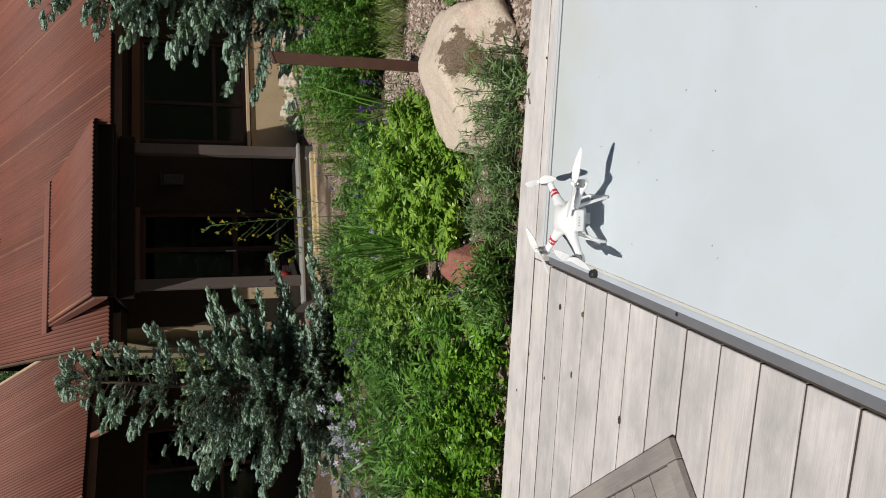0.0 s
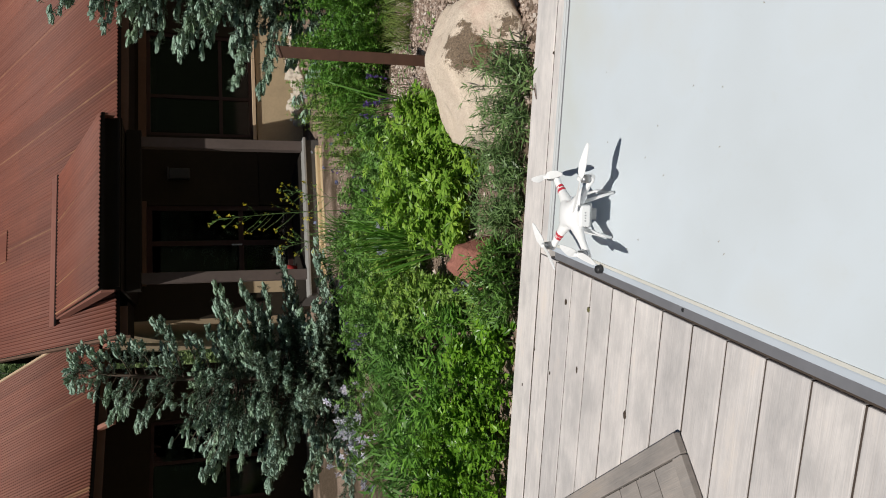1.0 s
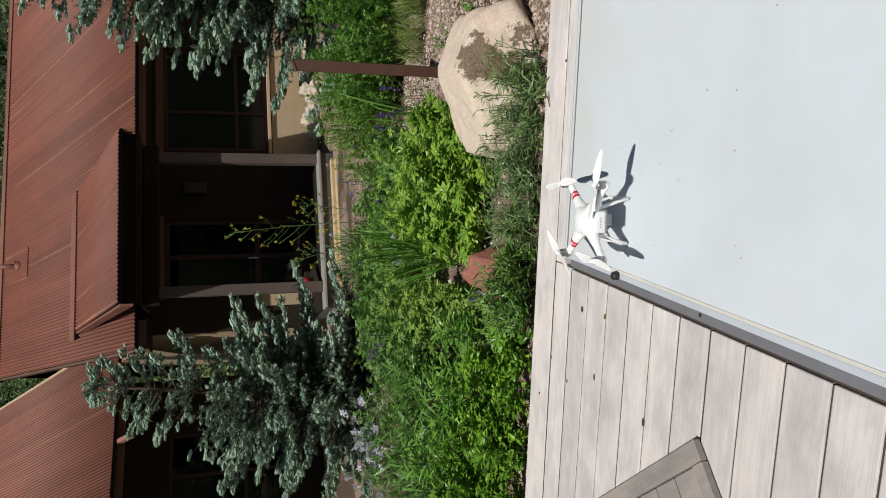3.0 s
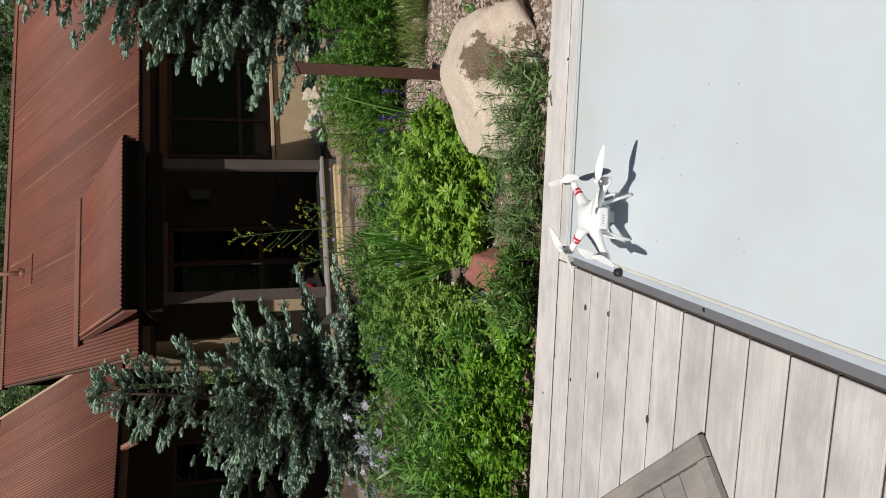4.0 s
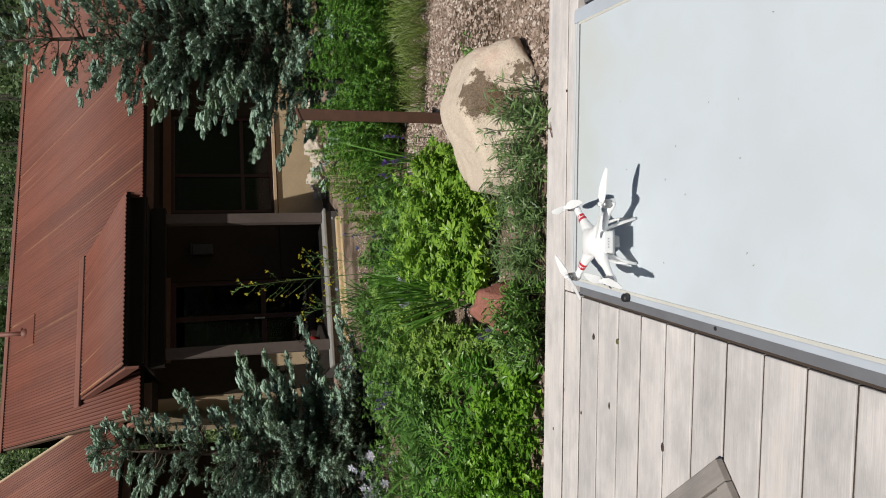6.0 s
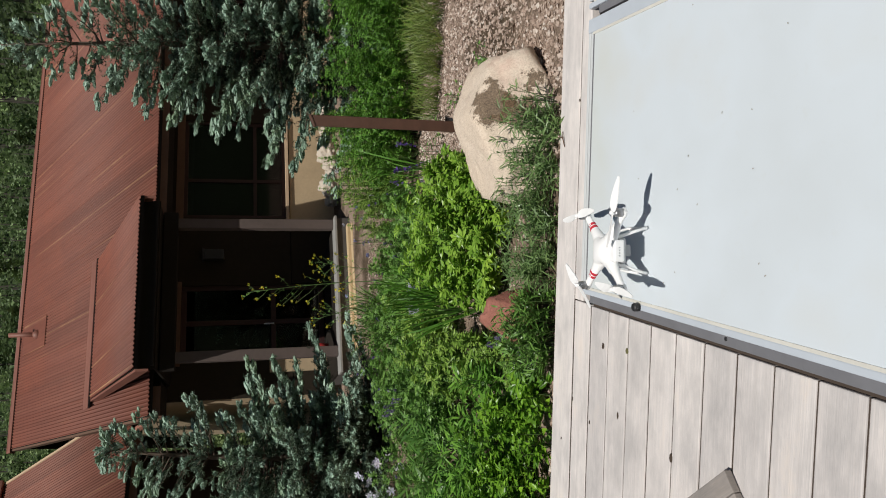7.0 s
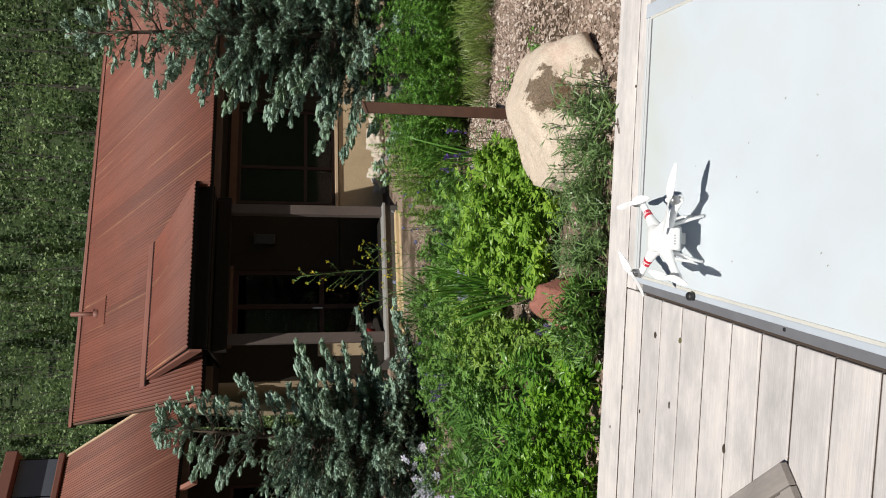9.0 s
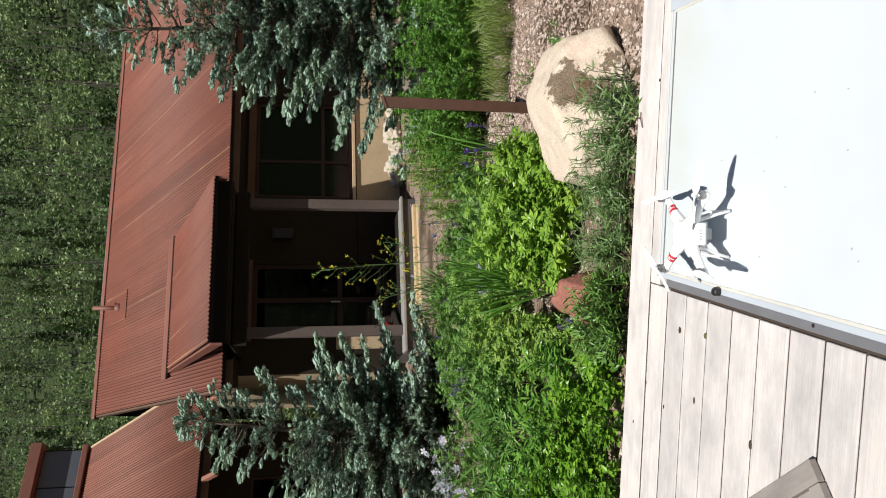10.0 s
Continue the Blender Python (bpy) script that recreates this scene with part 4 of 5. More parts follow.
def old_twig():
    """Sparse older needles round a bare twig along y."""
    v, f = [], []
    for k in range(11):
        a, y = k * 2.4, 0.09 * k
        c, s = math.cos(a), math.sin(a)
        i, w = len(v), 0.05
        v += [(-s * w, y - w, c * w), (s * w, y + w, -c * w), (c * 0.34, y + 0.2, s * 0.34)]
        f.append((i, i + 1, i + 2))
    return v, f


def spruce_material(name, dark, light, olive):
    s = Nodes(name)
    v = s.coords()
    r = s.n("NewGeometry").outputs["Random Per Island"]
    c = s.mix(0.55, s.ramp(r, [(0.0, dark), (1.0, light)]), s.ramp(s.noise(v, 5.0, 3.0), [(0.3, dark), (0.7, light)]))
    c = s.mix(s.ramp(s.noise(v, 1.6, 2.0), [(0.5, (0, 0, 0)), (0.68, (0.55, 0.55, 0.55))]), c, olive)
    return s.done(c, 0.6, 0.0, 0.3)


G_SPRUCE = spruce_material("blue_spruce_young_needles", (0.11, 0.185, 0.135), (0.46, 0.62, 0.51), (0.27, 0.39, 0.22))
# older needles, darkened further so the crown's inner shade is in their colour
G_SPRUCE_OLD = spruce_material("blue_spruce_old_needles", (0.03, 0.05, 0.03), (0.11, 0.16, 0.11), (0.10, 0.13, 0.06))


def spruce(x, y, h, r, seed, label, lean=(0, 0), power=0.8, start=0.03, tier=0.36, thin=0.72):
    """A spruce: trunk, whorls of limbs, twigs with old needles inside and pale young shoots at the ends."""
    rng = np.random.default_rng(seed)
    t0 = thing("spruce_tree", pose(x, y, float(ground_z(np.array(x), np.array(y)))), label, "tree", "blue spruces")
    bend = lambda z: np.array([lean[0] * (z / h) ** 2, lean[1] * (z / h) ** 2, z])
    zs = np.linspace(-0.1, h, 9)
    part("trunk", tube(bmesh.new(), [bend(z) for z in zs], [0.010 + 0.06 * (1 - max(z, 0) / h) for z in zs], 9), M_BARK, t0)
    limbs = bmesh.new()
    young, old = [], []
    z, odd = h * start, 0
    while z < h * 0.98:
        k = z / h
        n = (14 if k < 0.6 else 9) if odd % 2 == 0 else (10 if k < 0.5 else 6)
        short = 1.0 if odd % 2 == 0 else 0.66
        a0 = rng.uniform(0, 6.28)
        for j in range(n):
            if k > thin and rng.uniform() < 0.35:
                continue
            a = a0 + j * 2 * np.pi / n + rng.normal(0, 0.24)
            L = short * (r * (1 - k) ** power * rng.uniform(0.62, 1.06)) + 0.07
            o = bend(z + rng.normal(0, 0.05))
            hd = np.array([math.cos(a), math.sin(a), 0])
            rise = -0.02 + 0.42 * k + rng.normal(0, 0.12)
            pts = [o + hd * L * s + np.array([0, 0, L * (rise * s - 0.30 * s * (1 - k) * min(1.0, 0.15 + 3.0 * k) + 0.20 * s ** 2.5)]) for s in (0, 0.35, 0.7, 1.0)]
            tube(limbs, pts, [0.012 * (0.4 + L), 0.009 * (0.4 + L), 0.006, 0.003], 4, False)
            side = np.array([-hd[1], hd[0], 0])
            m = max(3, int(L / 0.085))
            for q in range(m):
                s = 0.10 + 0.90 * (q + rng.uniform(0, 1)) / m
                seg = min(2, int(np.searchsorted([0.35, 0.7], s)))
                lo = (0, 0.35, 0.7)[seg]
                p = pts[seg] + (pts[seg + 1] - pts[seg]) * (s - lo) / (0.35 if seg < 2 else 0.3)
                for sg in (-1, 1):
                    if k > thin and rng.uniform() < 0.4:
                        continue
                    tl = (0.09 + 0.30 * L * (1 - s)) * rng.uniform(0.6, 1.15)
                    d = hd * 0.95 + side * sg * rng.uniform(0.35, 0.8) + np.array([0, 0, 0.05 + 0.3 * k + rng.normal(0, 0.12)])
                    d /= np.linalg.norm(d)
                    for w in np.arange(0.0, tl, 0.06):
                        old.append((p + d * w, d + rng.normal(0, 0.5, 3), rng.uniform(0.07, 0.11)))
                    if s > 0.34 and rng.uniform() < 0.42 + 3.0 * k:
                        e = p + d * tl
                        young.append((e - d * 0.03, d * 0.6 + hd * 0.5 + rng.normal(0, 0.1, 3), rng.uniform(0.085, 0.125)))
                        for _ in range(3 if s > 0.6 else 1):
                            young.append((p + d * tl * rng.uniform(0.3, 0.9), d * 0.6 + hd * 0.5 + side * rng.normal(0, 0.3) + np.array([0, 0, rng.uniform(-0.2, 0.5)]), rng.uniform(0.065, 0.10)))
            for _ in range(4):
                young.append((pts[3] - hd * rng.uniform(0, 0.10), hd + rng.normal(0, 0.2, 3) + np.array([0, 0, 0.15]), rng.uniform(0.09, 0.13)))
        z += rng.uniform(0.85, 1.15) * 0.5 * tier * (1.1 - 0.25 * k)
        odd += 1
    for _ in range(14):
        young.append((bend(h) - np.array([0, 0, rng.uniform(0, 0.3)]), rng.normal(0, 0.5, 3) + np.array([0, 0, 1.1]), rng.uniform(0.08, 0.12)))
    tagged(part("branch_mass", limbs, M_BARK, t0), kind="stuff")
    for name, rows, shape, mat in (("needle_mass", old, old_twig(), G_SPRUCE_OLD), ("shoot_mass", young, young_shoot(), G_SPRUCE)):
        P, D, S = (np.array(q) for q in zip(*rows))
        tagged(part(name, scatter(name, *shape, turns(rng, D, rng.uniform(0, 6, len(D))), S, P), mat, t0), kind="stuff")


spruce(-3.05, 6.60, 3.50, 1.90, 2, "blue-grey spruce tree growing in front of the porch", (0.34, 0.0), 0.92, start=0.0, tier=0.34, thin=0.5)
spruce(2.24, 6.50, 4.35, 1.92, 8, "tall blue-grey spruce tree standing beside the house", (-0.22, 0.0), 0.95, tier=0.40)


# ---- planting ----
def yellow_stalk(x, y, h, lean, seed):
    """One tall thin stalk with rising side branches, tiny leaves and yellow flowers."""
    rng = np.random.default_rng(seed)
    t0 = thing("yellow_flower", pose(x, y, float(ground_z(np.array(x), np.array(y)))), "tall spindly branching stalk with tiny yellow flowers", "plant", "garden plants")
    at = lambda s: np.array([lean * s * s, 0.03 * math.sin(3 * s), h * s])
    bm = tube(bmesh.new(), [at(s) for s in np.linspace(0, 1, 8)], list(np.linspace(0.0055, 0.002, 8)), 5)
    leaf, bloom = [], []
    for s in np.linspace(0.42, 0.98, 17):
        a, L = rng.uniform(0, 6.28), 0.30 * (1.15 - s) * rng.uniform(0.6, 1.2) + 0.03
        d = np.array([math.cos(a), math.sin(a), 0.75])
        p = [at(s) + d * L * q + np.array([0, 0, 0.25 * L * q * q]) for q in (0, 0.5, 1)]
        tube(bm, p, [0.0025, 0.002, 0.0015], 4)
        for _ in range(3):
            leaf.append((p[0] + (p[2] - p[0]) * rng.uniform(0, 1), rng.normal(0, 1, 3) + np.array([0, 0, 0.4])))
        for _ in range(int(rng.integers(2, 6))):
            bloom.append((p[2] + rng.normal(0, 0.012, 3), rng.normal(0, 1, 3) + np.array([0, -0.6, 0.6])))
    tagged(part("stalk_mass", bm, M_STEM, t0), kind="stuff")
    for name, rows, shape, size, mat in (("foliage", leaf, SMALL, 0.035, G_MID), ("bloom_mass", bloom, PETALS, 0.013, F_YELLOW)):
        P, D = (np.array(q) for q in zip(*rows))
        tagged(part(name, scatter(name, *shape, turns(rng, D, rng.uniform(0, 6, len(D))), size * rng.uniform(0.6, 1.2, len(D)), P), mat, t0), kind="stuff")


def make_planting():
    seed = 100
    def many(rows, **kw):
        nonlocal seed
        for x, y, r, h in rows:
            seed += 1
            n, p = kw["stems"], kw["per"]
            k = dict(kw)
            k["stems"] = max(5, int(0.82 * n * (r / 0.3) ** 1.6))
            k["size"] = kw["size"] * 1.08
            plant(x=x, y=y, r=r, h=h, seed=seed, **k)
    many([(0.12, 1.55, 0.36, 0.66), (0.40, 1.50, 0.26, 0.50), (-0.06, 1.28, 0.24, 0.42), (0.30, 1.95, 0.30, 0.66), (0.30, 1.18, 0.22, 0.34), (0.52, 2.05, 0.22, 0.42)], name="lobed_plant", label="bushy perennial with bright yellow-green lobed leaves", stems=34, per=13, shape=LOBED, size=0.095, material=G_LOBED, group="garden plants")
    many([(0.70, 0.56, 0.17, 0.36), (0.52, 0.56, 0.17, 0.30), (0.84, 0.54, 0.12, 0.30), (0.18, 0.60, 0.20, 0.28), (0.34, 0.58, 0.17, 0.27), (0.02, 0.66, 0.18, 0.24), (0.42, 0.74, 0.14, 0.24)], name="grey_green_plant", label="low plant with narrow grey-green leaves at the deck edge", stems=64, per=16, shape=NARROW, size=0.075, material=G_GREY, low=0.1, up=0.9, droop=0.7, group="garden plants", width=0.0025)
    many([(-0.26, 1.62, 0.15, 0.55), (-0.12, 1.80, 0.13, 0.58), (0.62, 2.75, 0.10, 0.42)], name="iris_clump", label="clump of upright narrow iris blades with few pale flowers", stems=80, per=3, shape=BLADE, size=0.52, material=G_BLADE, low=0.0, up=3.2, droop=0.3, flower=(F_LILAC, 0.04, 5, 0.03, 0.02), group="garden plants", width=0.002)
    many([(-0.19, 0.50, 0.12, 0.36), (-0.31, 0.49, 0.11, 0.31), (-0.09, 0.50, 0.09, 0.27), (-0.25, 0.44, 0.09, 0.22)], name="spiky_plant", label="dark green low plant with small pointed leaves", stems=150, per=14, shape=STRAP, size=0.07, material=G_MID, up=1.0, group="garden plants", width=0.0025)
    many([(-0.58, 0.70, 0.17, 0.27), (-0.79, 0.72, 0.21, 0.44), (-1.04, 0.72, 0.22, 0.40), (-1.30, 0.82, 0.25, 0.50), (-1.60, 0.75, 0.28, 0.48)], name="leafy_plant", label="dense bright green leafy perennial near the deck", stems=48, per=17, shape=LOBED, size=0.075, material=G_BRIGHT, group="garden plants")
    many([(-0.72, 1.08, 0.24, 0.38), (-1.04, 1.14, 0.27, 0.46), (-1.40, 1.20, 0.30, 0.50)], name="lance_leaved_plant", label="glossy green perennial with lance-shaped leaves", stems=40, per=16, shape=STRAP, size=0.13, material=G_SHRUB, up=0.9, droop=0.6, group="garden plants")
    many([(-0.46, 1.08, 0.16, 0.26), (-0.52, 0.84, 0.13, 0.20)], name="lime_plant", label="low plant with pale lime-green leaves", stems=40, per=12, shape=LOBED, size=0.05, material=G_PALE, group="garden plants")
    many([(-0.36, 0.80, 0.10, 0.20), (-0.44, 0.62, 0.10, 0.16), (-1.0, 2.3, 0.14, 0.56), (-1.2, 2.5, 0.14, 0.55)], name="catmint", label="catmint with small dusky purple flower spikes", stems=34, per=9, shape=NARROW, size=0.05, material=G_GREY, flower=(F_DUSK, 0.6, 12, 0.012, 0.07), group="garden plants")
    many([(-0.90, 2.50, 0.30, 0.62), (-0.95, 1.85, 0.26, 0.52), (-0.10, 2.35, 0.26, 0.46), (0.15, 2.6, 0.26, 0.48), (-1.30, 2.60, 0.30, 0.58)], name="mid_green_plant", label="mid-green garden perennial with small cut leaves", stems=44, per=16, shape=LOBED, size=0.07, material=G_MID, flower=(F_PURPLE, 0.025, 5, 0.014, 0.10), group="garden plants")
    many([(-0.60, 2.20, 0.28, 0.55), (-0.42, 2.60, 0.26, 0.52), (-0.62, 1.62, 0.24, 0.50), (-0.50, 1.35, 0.18, 0.40)], name="pale_leaved_plant", label="perennial with pale yellow-green lobed leaves", stems=36, per=13, shape=LOBED, size=0.085, material=G_PALE, group="garden plants")
    many([(-1.30, 1.75, 0.26, 0.52), (-1.62, 1.90, 0.30, 0.58), (-1.15, 2.10, 0.25, 0.50), (-1.95, 2.1, 0.3, 0.6), (-1.75, 1.45, 0.28, 0.52)], name="strap_leaved_plant", label="dark green plant with long strap leaves", stems=40, per=9, shape=NARROW, size=0.22, material=G_DEEP, up=1.0, droop=0.5, group="garden plants")
    many([(-0.52, 0.47, 0.13, 0.20), (-0.74, 0.47, 0.15, 0.25), (-0.98, 0.48, 0.16, 0.27), (-1.24, 0.48, 0.16, 0.26), (-1.50, 0.49, 0.16, 0.26)], name="leafy_plant", label="low bright green plant leaning over the deck edge", stems=44, per=16, shape=OVAL, size=0.062, material=G_BRIGHT, group="garden plants")
    many([(0.10, 0.47, 0.13, 0.17), (0.30, 0.46, 0.13, 0.17), (0.50, 0.46, 0.12, 0.18), (0.70, 0.45, 0.12, 0.20)], name="grey_green_plant", label="low plant with narrow grey-green leaves at the deck edge", stems=70, per=14, shape=NARROW, size=0.08, material=G_GREY, low=0.1, up=0.9, droop=0.6, group="garden plants", width=0.0025)
    many([(1.35, 4.15, 0.62, 1.02), (0.92, 4.30, 0.48, 0.92), (1.85, 4.10, 0.60, 1.02), (2.40, 4.2, 0.6, 1.0)], name="green_shrub", label="rounded fresh green shrub with fine leaves", stems=46, per=30, shape=SPRIG, size=0.08, material=G_SHRUB, category="shrub", low=0.1, group="garden shrubs")
    many([(0.56, 4.95, 0.42, 0.92), (0.18, 5.20, 0.34, 0.66), (1.0, 5.30, 0.5, 1.0), (0.5, 6.0, 0.45, 0.75)], name="small_bush", label="small light green bush near the porch", stems=40, per=30, shape=SPRIG, size=0.065, material=G_PALE, flower=(F_LILAC, 0.03, 3, 0.02, 0.03), category="shrub", low=0.05, up=0.2, group="garden shrubs")
    many([(-2.18, 3.50, 0.30, 0.62), (-2.55, 3.35, 0.28, 0.58)], name="columbine", label="columbine in bloom with white and lilac flowers", stems=40, per=10, shape=LOBED, size=0.055, material=G_MID, flower=(F_LILAC, 0.6, 3, 0.038, 0.06), group="garden plants")
    many([(0.25, 3.55, 0.28, 0.40), (0.35, 4.15, 0.28, 0.42), (-0.30, 3.30, 0.30, 0.46), (-0.80, 3.30, 0.32, 0.50), (-1.30, 3.40, 0.34, 0.52), (0.10, 3.20, 0.26, 0.40), (-1.75, 3.00, 0.32, 0.55), (-0.55, 4.00, 0.34, 0.46), (-1.05, 4.20, 0.36, 0.48), (-0.05, 4.10, 0.32, 0.44), (-1.60, 4.10, 0.36, 0.52), (-0.45, 4.80, 0.34, 0.42), (-0.95, 5.10, 0.36, 0.42), (-1.5, 5.0, 0.36, 0.45)], name="feathery_plant", label="feathery light green foliage plant in the flower bed", stems=46, per=18, shape=LOBED, size=0.06, material=G_MID, flower=(F_PURPLE, 0.015, 4, 0.014, 0.08), group="garden plants")
    many([(-0.95, 6.1, 0.22, 0.50), (-1.25, 5.9, 0.22, 0.45), (-1.0, 5.6, 0.2, 0.4)], name="strap_leaved_plant", label="tuft of dark green strap leaves near the porch", stems=26, per=8, shape=BLADE, size=0.42, material=G_DEEP, up=2.2, low=0.0, group="garden plants")
    many([(0.66, 2.55, 0.13, 0.40), (0.78, 2.85, 0.12, 0.38), (0.46, 2.95, 0.13, 0.36), (-0.85, 3.0, 0.12, 0.5)], name="salvia", label="salvia with upright purple flower spikes", stems=26, per=10, shape=NARROW, size=0.08, material=G_MID, flower=(F_PURPLE, 0.5, 16, 0.015, 0.12), group="garden plants")
    many([(1.38, 3.15, 0.20, 0.22), (1.62, 3.10, 0.22, 0.24), (1.95, 3.05, 0.25, 0.26), (1.18, 3.25, 0.16, 0.20), (1.8, 3.35, 0.24, 0.28), (2.3, 3.1, 0.25, 0.28)], name="grass_tuft", label="tuft of soft light green grass with tan tips", stems=150, per=5, shape=BLADE, size=0.20, material=G_GRASS, up=1.8, droop=0.5, low=0.0, category="grass", group="grass tufts", width=0.0012)
    many([(0.95, 3.05, 0.16, 0.16), (0.86, 1.75, 0.14, 0.18), (1.1, 2.3, 0.14, 0.14), (-0.05, 0.50, 0.10, 0.12), (-0.62, 0.48, 0.12, 0.14), (-1.0, 0.46, 0.12, 0.15), (1.3, 1.7, 0.1, 0.1)], name="weed", label="small low weed growing through the gravel", stems=22, per=10, shape=OVAL, size=0.04, material=G_MID, group="weeds")
    many([(-0.85, 6.35, 0.20, 0.55), (-0.15, 6.2, 0.18, 0.50), (0.15, 6.8, 0.18, 0.45)], name="flax", label="blue flax with thin stems and small sky-blue flowers", stems=30, per=12, shape=NARROW, size=0.05, material=G_MID, flower=(F_BLUE, 0.4, 2, 0.028, 0.02), group="garden plants")
    for k, (x, y, h, lean) in enumerate(((-0.50, 4.9, 1.62, -0.10), (-0.40, 5.0, 0.92, 0.10), (-0.80, 5.05, 0.90, -0.12))):
        yellow_stalk(x, y, h, lean, 77 + k)



make_planting()


# ---- wooded hill ----
def make_woods():
    rng = np.random.default_rng(21)
    pos, size, trunks = [[], []], [[], []], []
    bm = bmesh.new()
    count = 0
    for _ in range(2600):
        d = 27 + 140 * rng.uniform(0, 1) ** 1.5
        a = rng.uniform(radians(-36), radians(34))
        x, y = d * math.sin(a) - 2, d * math.cos(a)
        if count > 620 or y < 25:
            continue
        if any((x - p) ** 2 + (y - q) ** 2 < (2.2 + d * 0.012) ** 2 for p, q in trunks):
            continue
        trunks.append((x, y))
        count += 1
        z = float(ground_z(np.array(x), np.array(y)))
        fir = rng.uniform() < 0.14
        h = rng.uniform(5.5, 9.5) if not fir else rng.uniform(7, 11)
        n = int(900 * (30 / d) ** 0.9)
        leaf = 0.20 * (d / 30) ** 0.5
        if fir:
            k = rng.uniform(0.03, 1, n) ** 0.7
            rad = 1.7 * (1 - k) * np.sqrt(rng.uniform(0.3, 1, n)) * rng.uniform(0.75, 1.2, n) + 0.05
            q = rng.uniform(0, 6.28, n)
            p = np.stack([x + rad * np.cos(q), y + rad * np.sin(q), z + k * h], 1)
        else:
            m = int(rng.integers(7, 14))
            cc = np.stack([rng.normal(0, 1.1, m), rng.normal(0, 1.1, m), rng.uniform(0.15, 0.97, m) * h * rng.uniform(0.6, 1.0)], 1)
            cr = rng.uniform(0.5, 1.25, m)
            i = rng.integers(0, m, n)
            dd = rng.normal(0, 1, (n, 3))
            dd /= np.linalg.norm(dd, axis=1, keepdims=True)
            p = np.array([x, y, z]) + cc[i] + dd * (cr[i] * rng.uniform(0.55, 1.05, n))[:, None]
        pos[fir].append(p)
        size[fir].append(leaf * rng.uniform(0.6, 1.5, n))
        tube(bm, [(x, y, z - 0.3), (x + rng.normal(0, 0.15), y, z + h * 0.5), (x + rng.normal(0, 0.2), y, z + h * 0.93)], [0.12, 0.08, 0.02], 5, False)
    for _ in range(260):
        d = 25 + 90 * rng.uniform(0, 1) ** 1.4
        a = rng.uniform(radians(-36), radians(34))
        x, y = d * math.sin(a) - 2, d * math.cos(a)
        n = int(260 * (30 / d) ** 0.8)
        q = rng.normal(0, 1, (n, 3))
        q /= np.linalg.norm(q, axis=1, keepdims=True)
        z = float(ground_z(np.array(x), np.array(y)))
        pos[0].append(np.array([x, y, z + 0.5]) + q * rng.uniform(0.7, 1.1, (n, 1)) * np.array([1.3, 1.3, 1.1]) * rng.uniform(0.8, 1.5))
        size[0].append(0.19 * (d / 30) ** 0.5 * rng.uniform(0.6, 1.5, n))
    quad = [(0, 0, 0), (0.42, 0.45, 0.08), (0, 1, 0), (-0.42, 0.5, 0.12)]
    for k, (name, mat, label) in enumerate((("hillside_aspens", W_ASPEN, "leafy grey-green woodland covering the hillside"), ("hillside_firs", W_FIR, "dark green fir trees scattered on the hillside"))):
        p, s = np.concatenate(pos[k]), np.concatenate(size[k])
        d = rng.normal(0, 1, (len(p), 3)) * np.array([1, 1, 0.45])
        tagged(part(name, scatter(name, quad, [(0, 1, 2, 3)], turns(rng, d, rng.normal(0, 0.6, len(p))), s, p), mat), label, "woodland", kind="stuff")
    tagged(part("hillside_trunks", bm, plain("pale_bark", (0.06, 0.053, 0.04), 0.9, 0.0, 0.3)), "thin pale tree trunks in the hillside woodland", "woodland", kind="stuff")


make_woods()


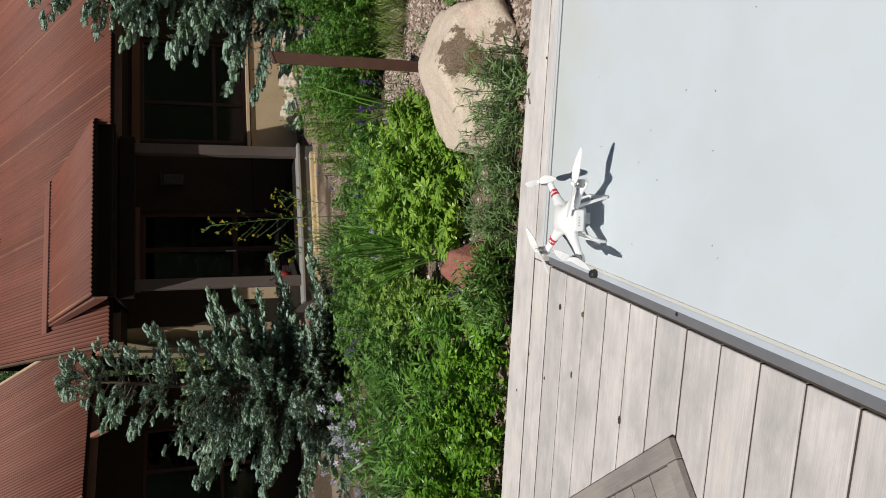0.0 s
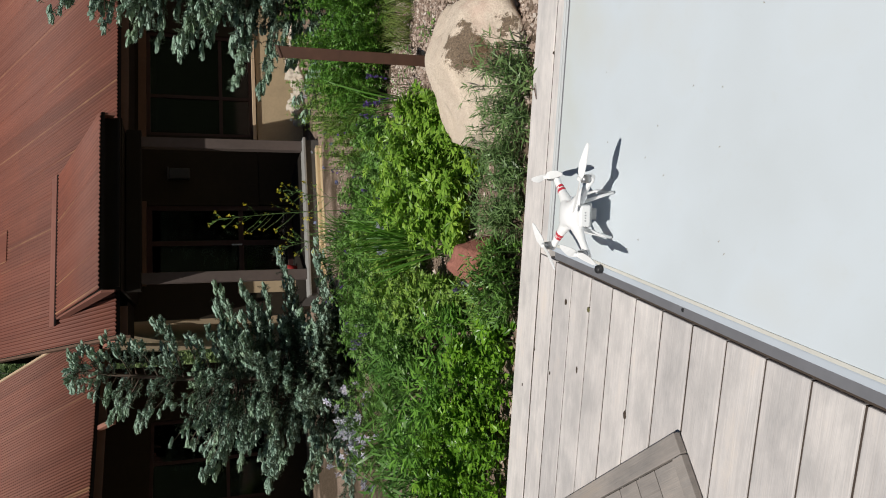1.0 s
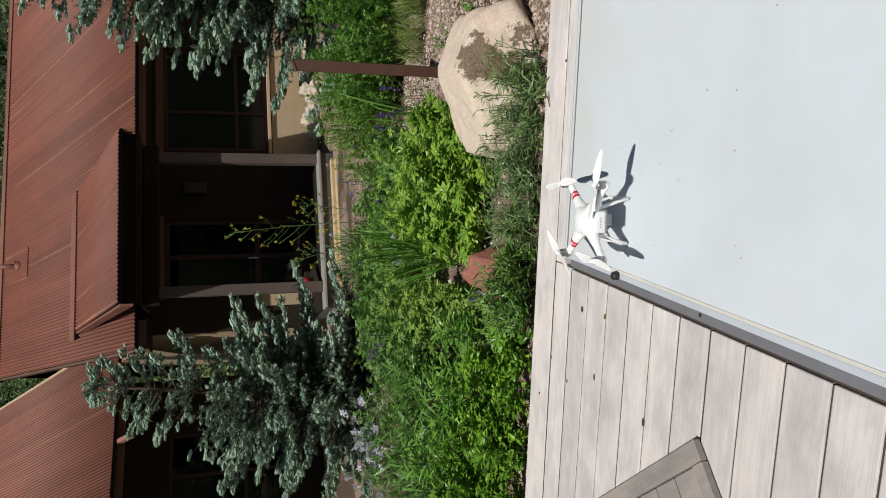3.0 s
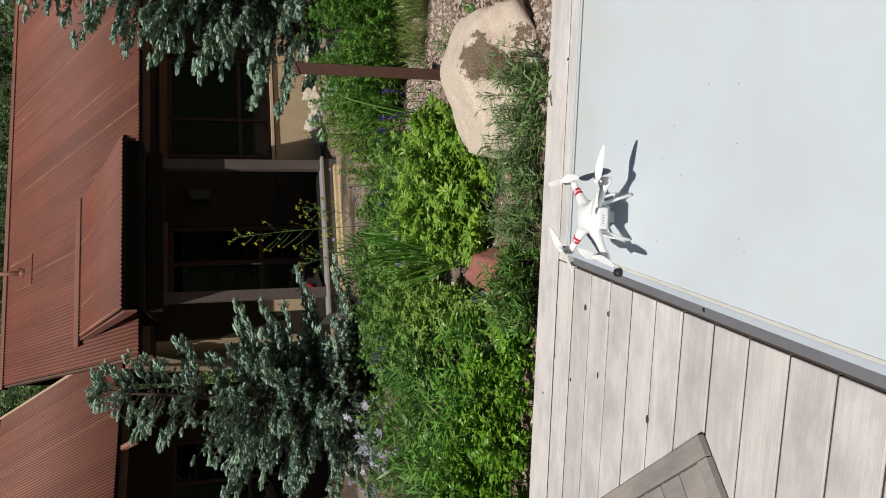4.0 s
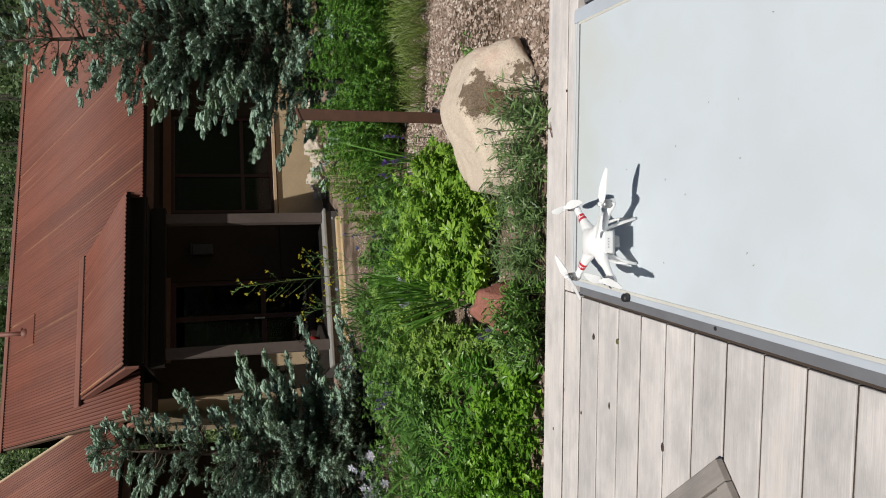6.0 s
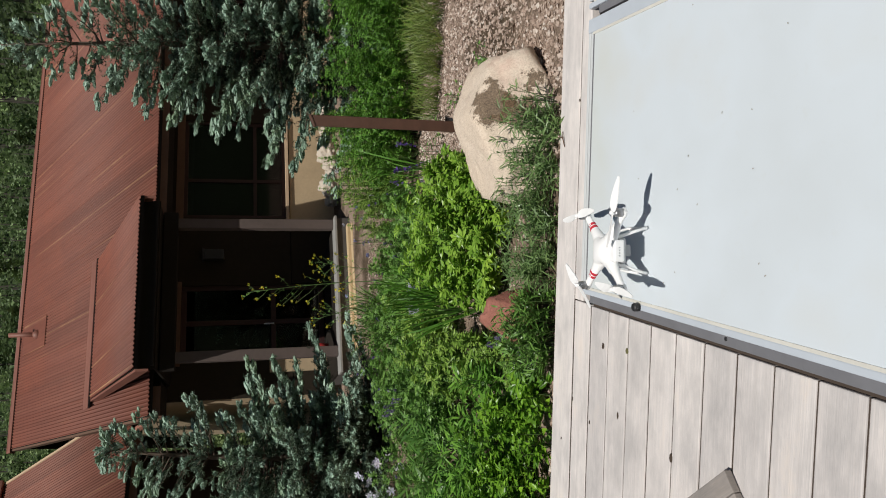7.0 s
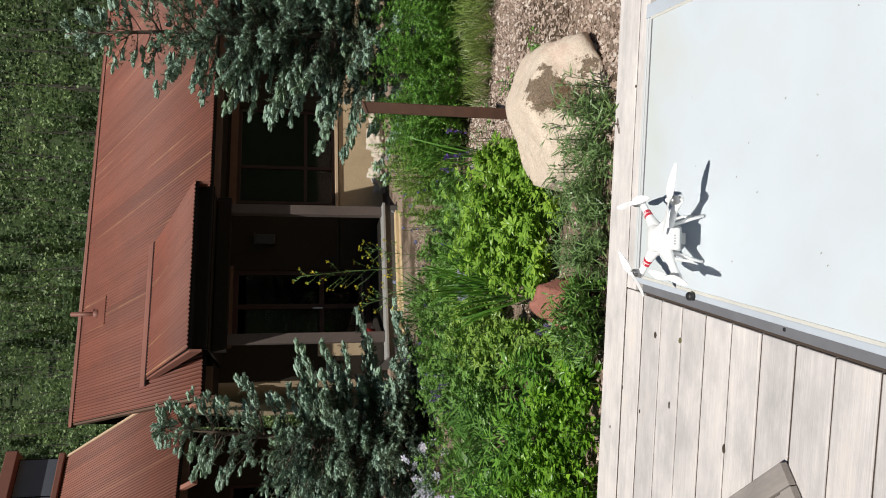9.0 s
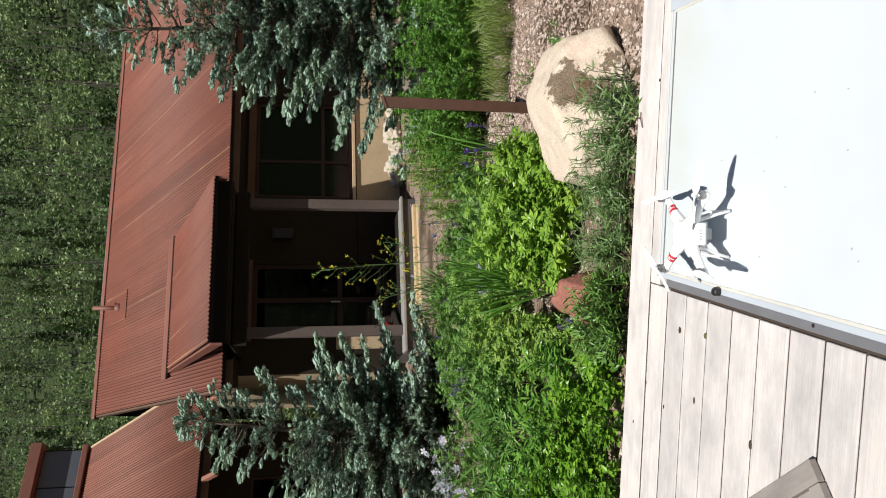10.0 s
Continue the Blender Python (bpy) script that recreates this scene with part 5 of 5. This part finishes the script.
# ---- drone ----
def make_drone():
    white = plain("glossy_white_plastic", (0.90, 0.90, 0.895), 0.4, 0.0, 0.02, 30.0, 0.0)
    grey = plain("grey_plastic", (0.42, 0.43, 0.44), 0.4, 0.0, 0.05)
    red = plain("red_tape", (0.55, 0.03, 0.05), 0.4, 0.0, 0.05)
    metal = plain("motor_metal", (0.35, 0.35, 0.36), 0.35, 0.8, 0.05)
    t = thing("quadcopter_drone", pose(0.240, -0.362, 0.0125, 0, 0, 4), "white plastic quadcopter drone with red-striped arms standing on a panel", "drone")
    A = 0.122   # motors at the corners
    zc = 0.130
    bm = bmesh.new()
    bmesh.ops.create_uvsphere(bm, u_segments=32, v_segments=18, radius=1.0)
    for v in bm.verts:
        x, y, z = v.co
        k = 1 + 0.16 * math.cos(4 * math.atan2(y, x) - math.pi) * 1.4 * (1 - z * z)
        v.co = (x * 0.058 * k, y * 0.066 * k, zc + (z * 0.036 if z > 0 else z * 0.030))
    for f in bm.faces:
        f.smooth = True
    part("body", bm, white, t)
    for sx in (-1, 1):
        for sy in (-1, 1):
            d = Vector((sx, sy, 0)).normalized()
            s = Vector((-d.y, d.x, 0))
            bm = bmesh.new()
            rings = []
            for r, w, hh, z in ((0.035, 0.032, 0.024, zc), (0.075, 0.021, 0.018, zc + 0.002), (0.115, 0.0145, 0.0125, zc + 0.003), (0.150, 0.013, 0.011, zc + 0.004), (0.172, 0.017, 0.012, zc + 0.004), (0.186, 0.012, 0.009, zc + 0.004)):
                c = d * r + Vector((0, 0, z))
                rings.append([bm.verts.new(c + s * w * math.cos(q) + Vector((0, 0, hh * math.sin(q)))) for q in (2 * math.pi * k / 12 for k in range(12))])
            for a, b in zip(rings, rings[1:]):
                for k in range(12):
                    bm.faces.new((a[k], a[(k + 1) % 12], b[(k + 1) % 12], b[k])).smooth = True
            bm.faces.new(rings[-1])
            bmesh.ops.recalc_face_normals(bm, faces=bm.faces)
            arm = part("arm", bm, white, t)
            if sy > 0:
                for r in (0.104, 0.120):
                    bm = bmesh.new()
                    k0 = 0.0172 - (r - 0.104) * 0.12
                    loops = [[bm.verts.new(d * q + Vector((0, 0, zc + 0.003)) + s * k0 * math.cos(w) + Vector((0, 0, (k0 - 0.003) * math.sin(w)))) for w in (2 * math.pi * k / 14 for k in range(14))] for q in (r - 0.0055, r + 0.0055)]
                    for k in range(14):
                        bm.faces.new((loops[0][k], loops[0][(k + 1) % 14], loops[1][(k + 1) % 14], loops[1][k])).smooth = True
                    part("stripe", bm, red, arm, "red stripe round the arm")
            c = d * (A * math.sqrt(2))
            motor = part("motor", tube(bmesh.new(), [c + Vector((0, 0, z)) for z in (zc + 0.008, zc + 0.018, zc + 0.034, zc + 0.038)], [0.0145, 0.0145, 0.0135, 0.005], 16), metal, t, "round metal motor")
            turn = {(-1, 1): 54, (1, 1): 97, (-1, -1): 84, (1, -1): -18}[(sx, sy)]
            bm = bmesh.new()
            for side in (0, 180):
                m = Matrix.Translation(c + Vector((0, 0, zc + 0.042))) @ Matrix.Rotation(radians(turn + side), 4, "Z")
                top, bot = [], []
                for r, w, sweep, tw in ((0.004, 0.008, 0, 0.2), (0.02, 0.011, 0.001, 0.45), (0.045, 0.0135, 0.003, 0.35), (0.075, 0.0115, 0.002, 0.25), (0.10, 0.0085, 0.0, 0.18), (0.118, 0.004, -0.002, 0.12)):
                    for row, lift in ((top, 0.0012), (bot, -0.0012)):
                        row.append([bm.verts.new(m @ Vector((r, sweep + e * w, e * w * tw + lift))) for e in (-1, 1)])
                for a, b in zip(top, top[1:]):
                    bm.faces.new((a[0], b[0], b[1], a[1]))
                for a, b in zip(bot, bot[1:]):
                    bm.faces.new((a[1], b[1], b[0], a[0]))
                for e in (0, 1):
                    for (a, b), (p, q) in zip(zip(top, top[1:]), zip(bot, bot[1:])):
                        bm.faces.new((a[e], b[e], q[e], p[e]))
                bm.faces.new((top[-1][0], top[-1][1], bot[-1][1], bot[-1][0]))
            tube(bm, [c + Vector((0, 0, zc + 0.037)), c + Vector((0, 0, zc + 0.05)), c + Vector((0, 0, zc + 0.053))], [0.008, 0.0075, 0.003], 12)
            part("propeller", bm, white, motor)
    # landing gear: two arched skids
    for sx in (-1, 1):
        x = sx * 0.075
        pts = [(sx * 0.045, 0.050, zc - 0.018), (sx * 0.062, 0.054, 0.06), (x, 0.058, 0.014), (x, 0.050, 0.006), (x, 0.0, 0.0055), (x, -0.050, 0.006), (x, -0.058, 0.014), (sx * 0.062, -0.054, 0.06), (sx * 0.045, -0.050, zc - 0.018)]
        leg = part("landing_skid", tube(bmesh.new(), pts, [0.007, 0.0055, 0.005, 0.0055, 0.0055, 0.0055, 0.005, 0.0055, 0.007], 10), white, t)
        part("skid_pad", boxes((x - 0.006, x + 0.006, -0.045, 0.045, 0.0, 0.004), bevel=0.0015), grey, leg)
    batt = part("battery", boxes((-0.036, 0.036, -0.088, 0.01, zc - 0.022, zc + 0.016), bevel=0.006), white, t, "white battery pack with small grey lamps")
    for k in range(4):
        part("indicator", boxes((-0.018 + k * 0.009, -0.014 + k * 0.009, -0.0893, -0.0875, zc - 0.004, zc + 0.001)), grey, batt)
    part("belly", boxes((-0.042, 0.042, -0.06, 0.06, zc - 0.045, zc - 0.02), bevel=0.008), grey, t)
    gim = part("gimbal", boxes((-0.024, 0.024, -0.012, 0.045, zc - 0.060, zc - 0.046), bevel=0.004), grey, t, "grey camera gimbal")
    part("gimbal_camera", boxes((-0.020, 0.020, -0.004, 0.034, zc - 0.094, zc - 0.062), bevel=0.005), grey, gim)
    part("lens", tube(bmesh.new(), [(0, 0.034, zc - 0.078), (0, 0.044, zc - 0.078)], [0.010, 0.009], 12), M_BLACK, gim)


make_drone()


# ---- small things on the deck ----
def make_marks():
    dark, mossy = plain("dark_knot", (0.06, 0.042, 0.03), 0.9), plain("mossy_knot", (0.13, 0.12, 0.05), 0.9)
    deck = bpy.data.objects["deck"]
    for x, y, rx, ry, mat in ((-0.145, -0.109, 0.013, 0.009, dark), (-0.127, -0.283, 0.011, 0.010, mossy), (-0.409, -0.572, 0.016, 0.009, dark), (-0.376, -0.235, 0.014, 0.006, dark), (-0.420, 0.136, 0.010, 0.005, dark), (0.812, 0.152, 0.006, 0.004, dark), (-0.47, -0.02, 0.008, 0.004, dark), (-0.62, 0.23, 0.007, 0.004, dark)):
        bm = bmesh.new()
        bmesh.ops.create_icosphere(bm, subdivisions=2, radius=1.0)
        for v in bm.verts:
            k = 1 + 0.25 * noise.noise(v.co * 2 + Vector((x * 30, y * 30, 0)))
            v.co = (v.co.x * rx * k, v.co.y * ry * k, v.co.z * 0.0016)
        part("knot", bm, mat, deck).location = (x, y, 0.0012)
    bm = bmesh.new()
    tube(bm, [(-0.035, -0.01, 0.004), (0, 0, 0.008), (0.03, 0.012, 0.004)], [0.002, 0.0026, 0.0015], 6)
    tube(bm, [(0, 0, 0.008), (0.01, 0.03, 0.01), (0.004, 0.05, 0.012)], [0.002, 0.0018, 0.001], 6)
    tagged(part("twig", bm, M_BROWN), "small dry brown twig lying on the deck edge", "twig").location = (0.668, 0.285, 0.0)
    rng = random.Random(12)
    chip = plain("leaf_litter", (0.30, 0.27, 0.22), 0.9)
    proto = bmesh.new()
    v = [proto.verts.new(p) for p in ((0, -0.004, 0), (0.0016, 0, 0.001), (0, 0.004, 0.0004), (-0.0016, 0, 0.0008))]
    proto.faces.new(v), proto.faces.new([proto.verts.new(q.co + Vector((0, 0, 0.0006))) for q in v])
    ob = part("leaf_crumb", proto, chip)
    tagged(ob, "tiny dry leaf crumb lying on a white panel", "crumb", "leaf crumbs")
    ob.matrix_world = pose(0.5, -0.9, 0.0125, 0, 0, 30)
    for _ in range(18):
        copy_thing(ob, pose(rng.uniform(0.12, 1.02), rng.uniform(-1.6, -0.1), 0.0125, 0, 0, rng.uniform(0, 360)))


make_marks()
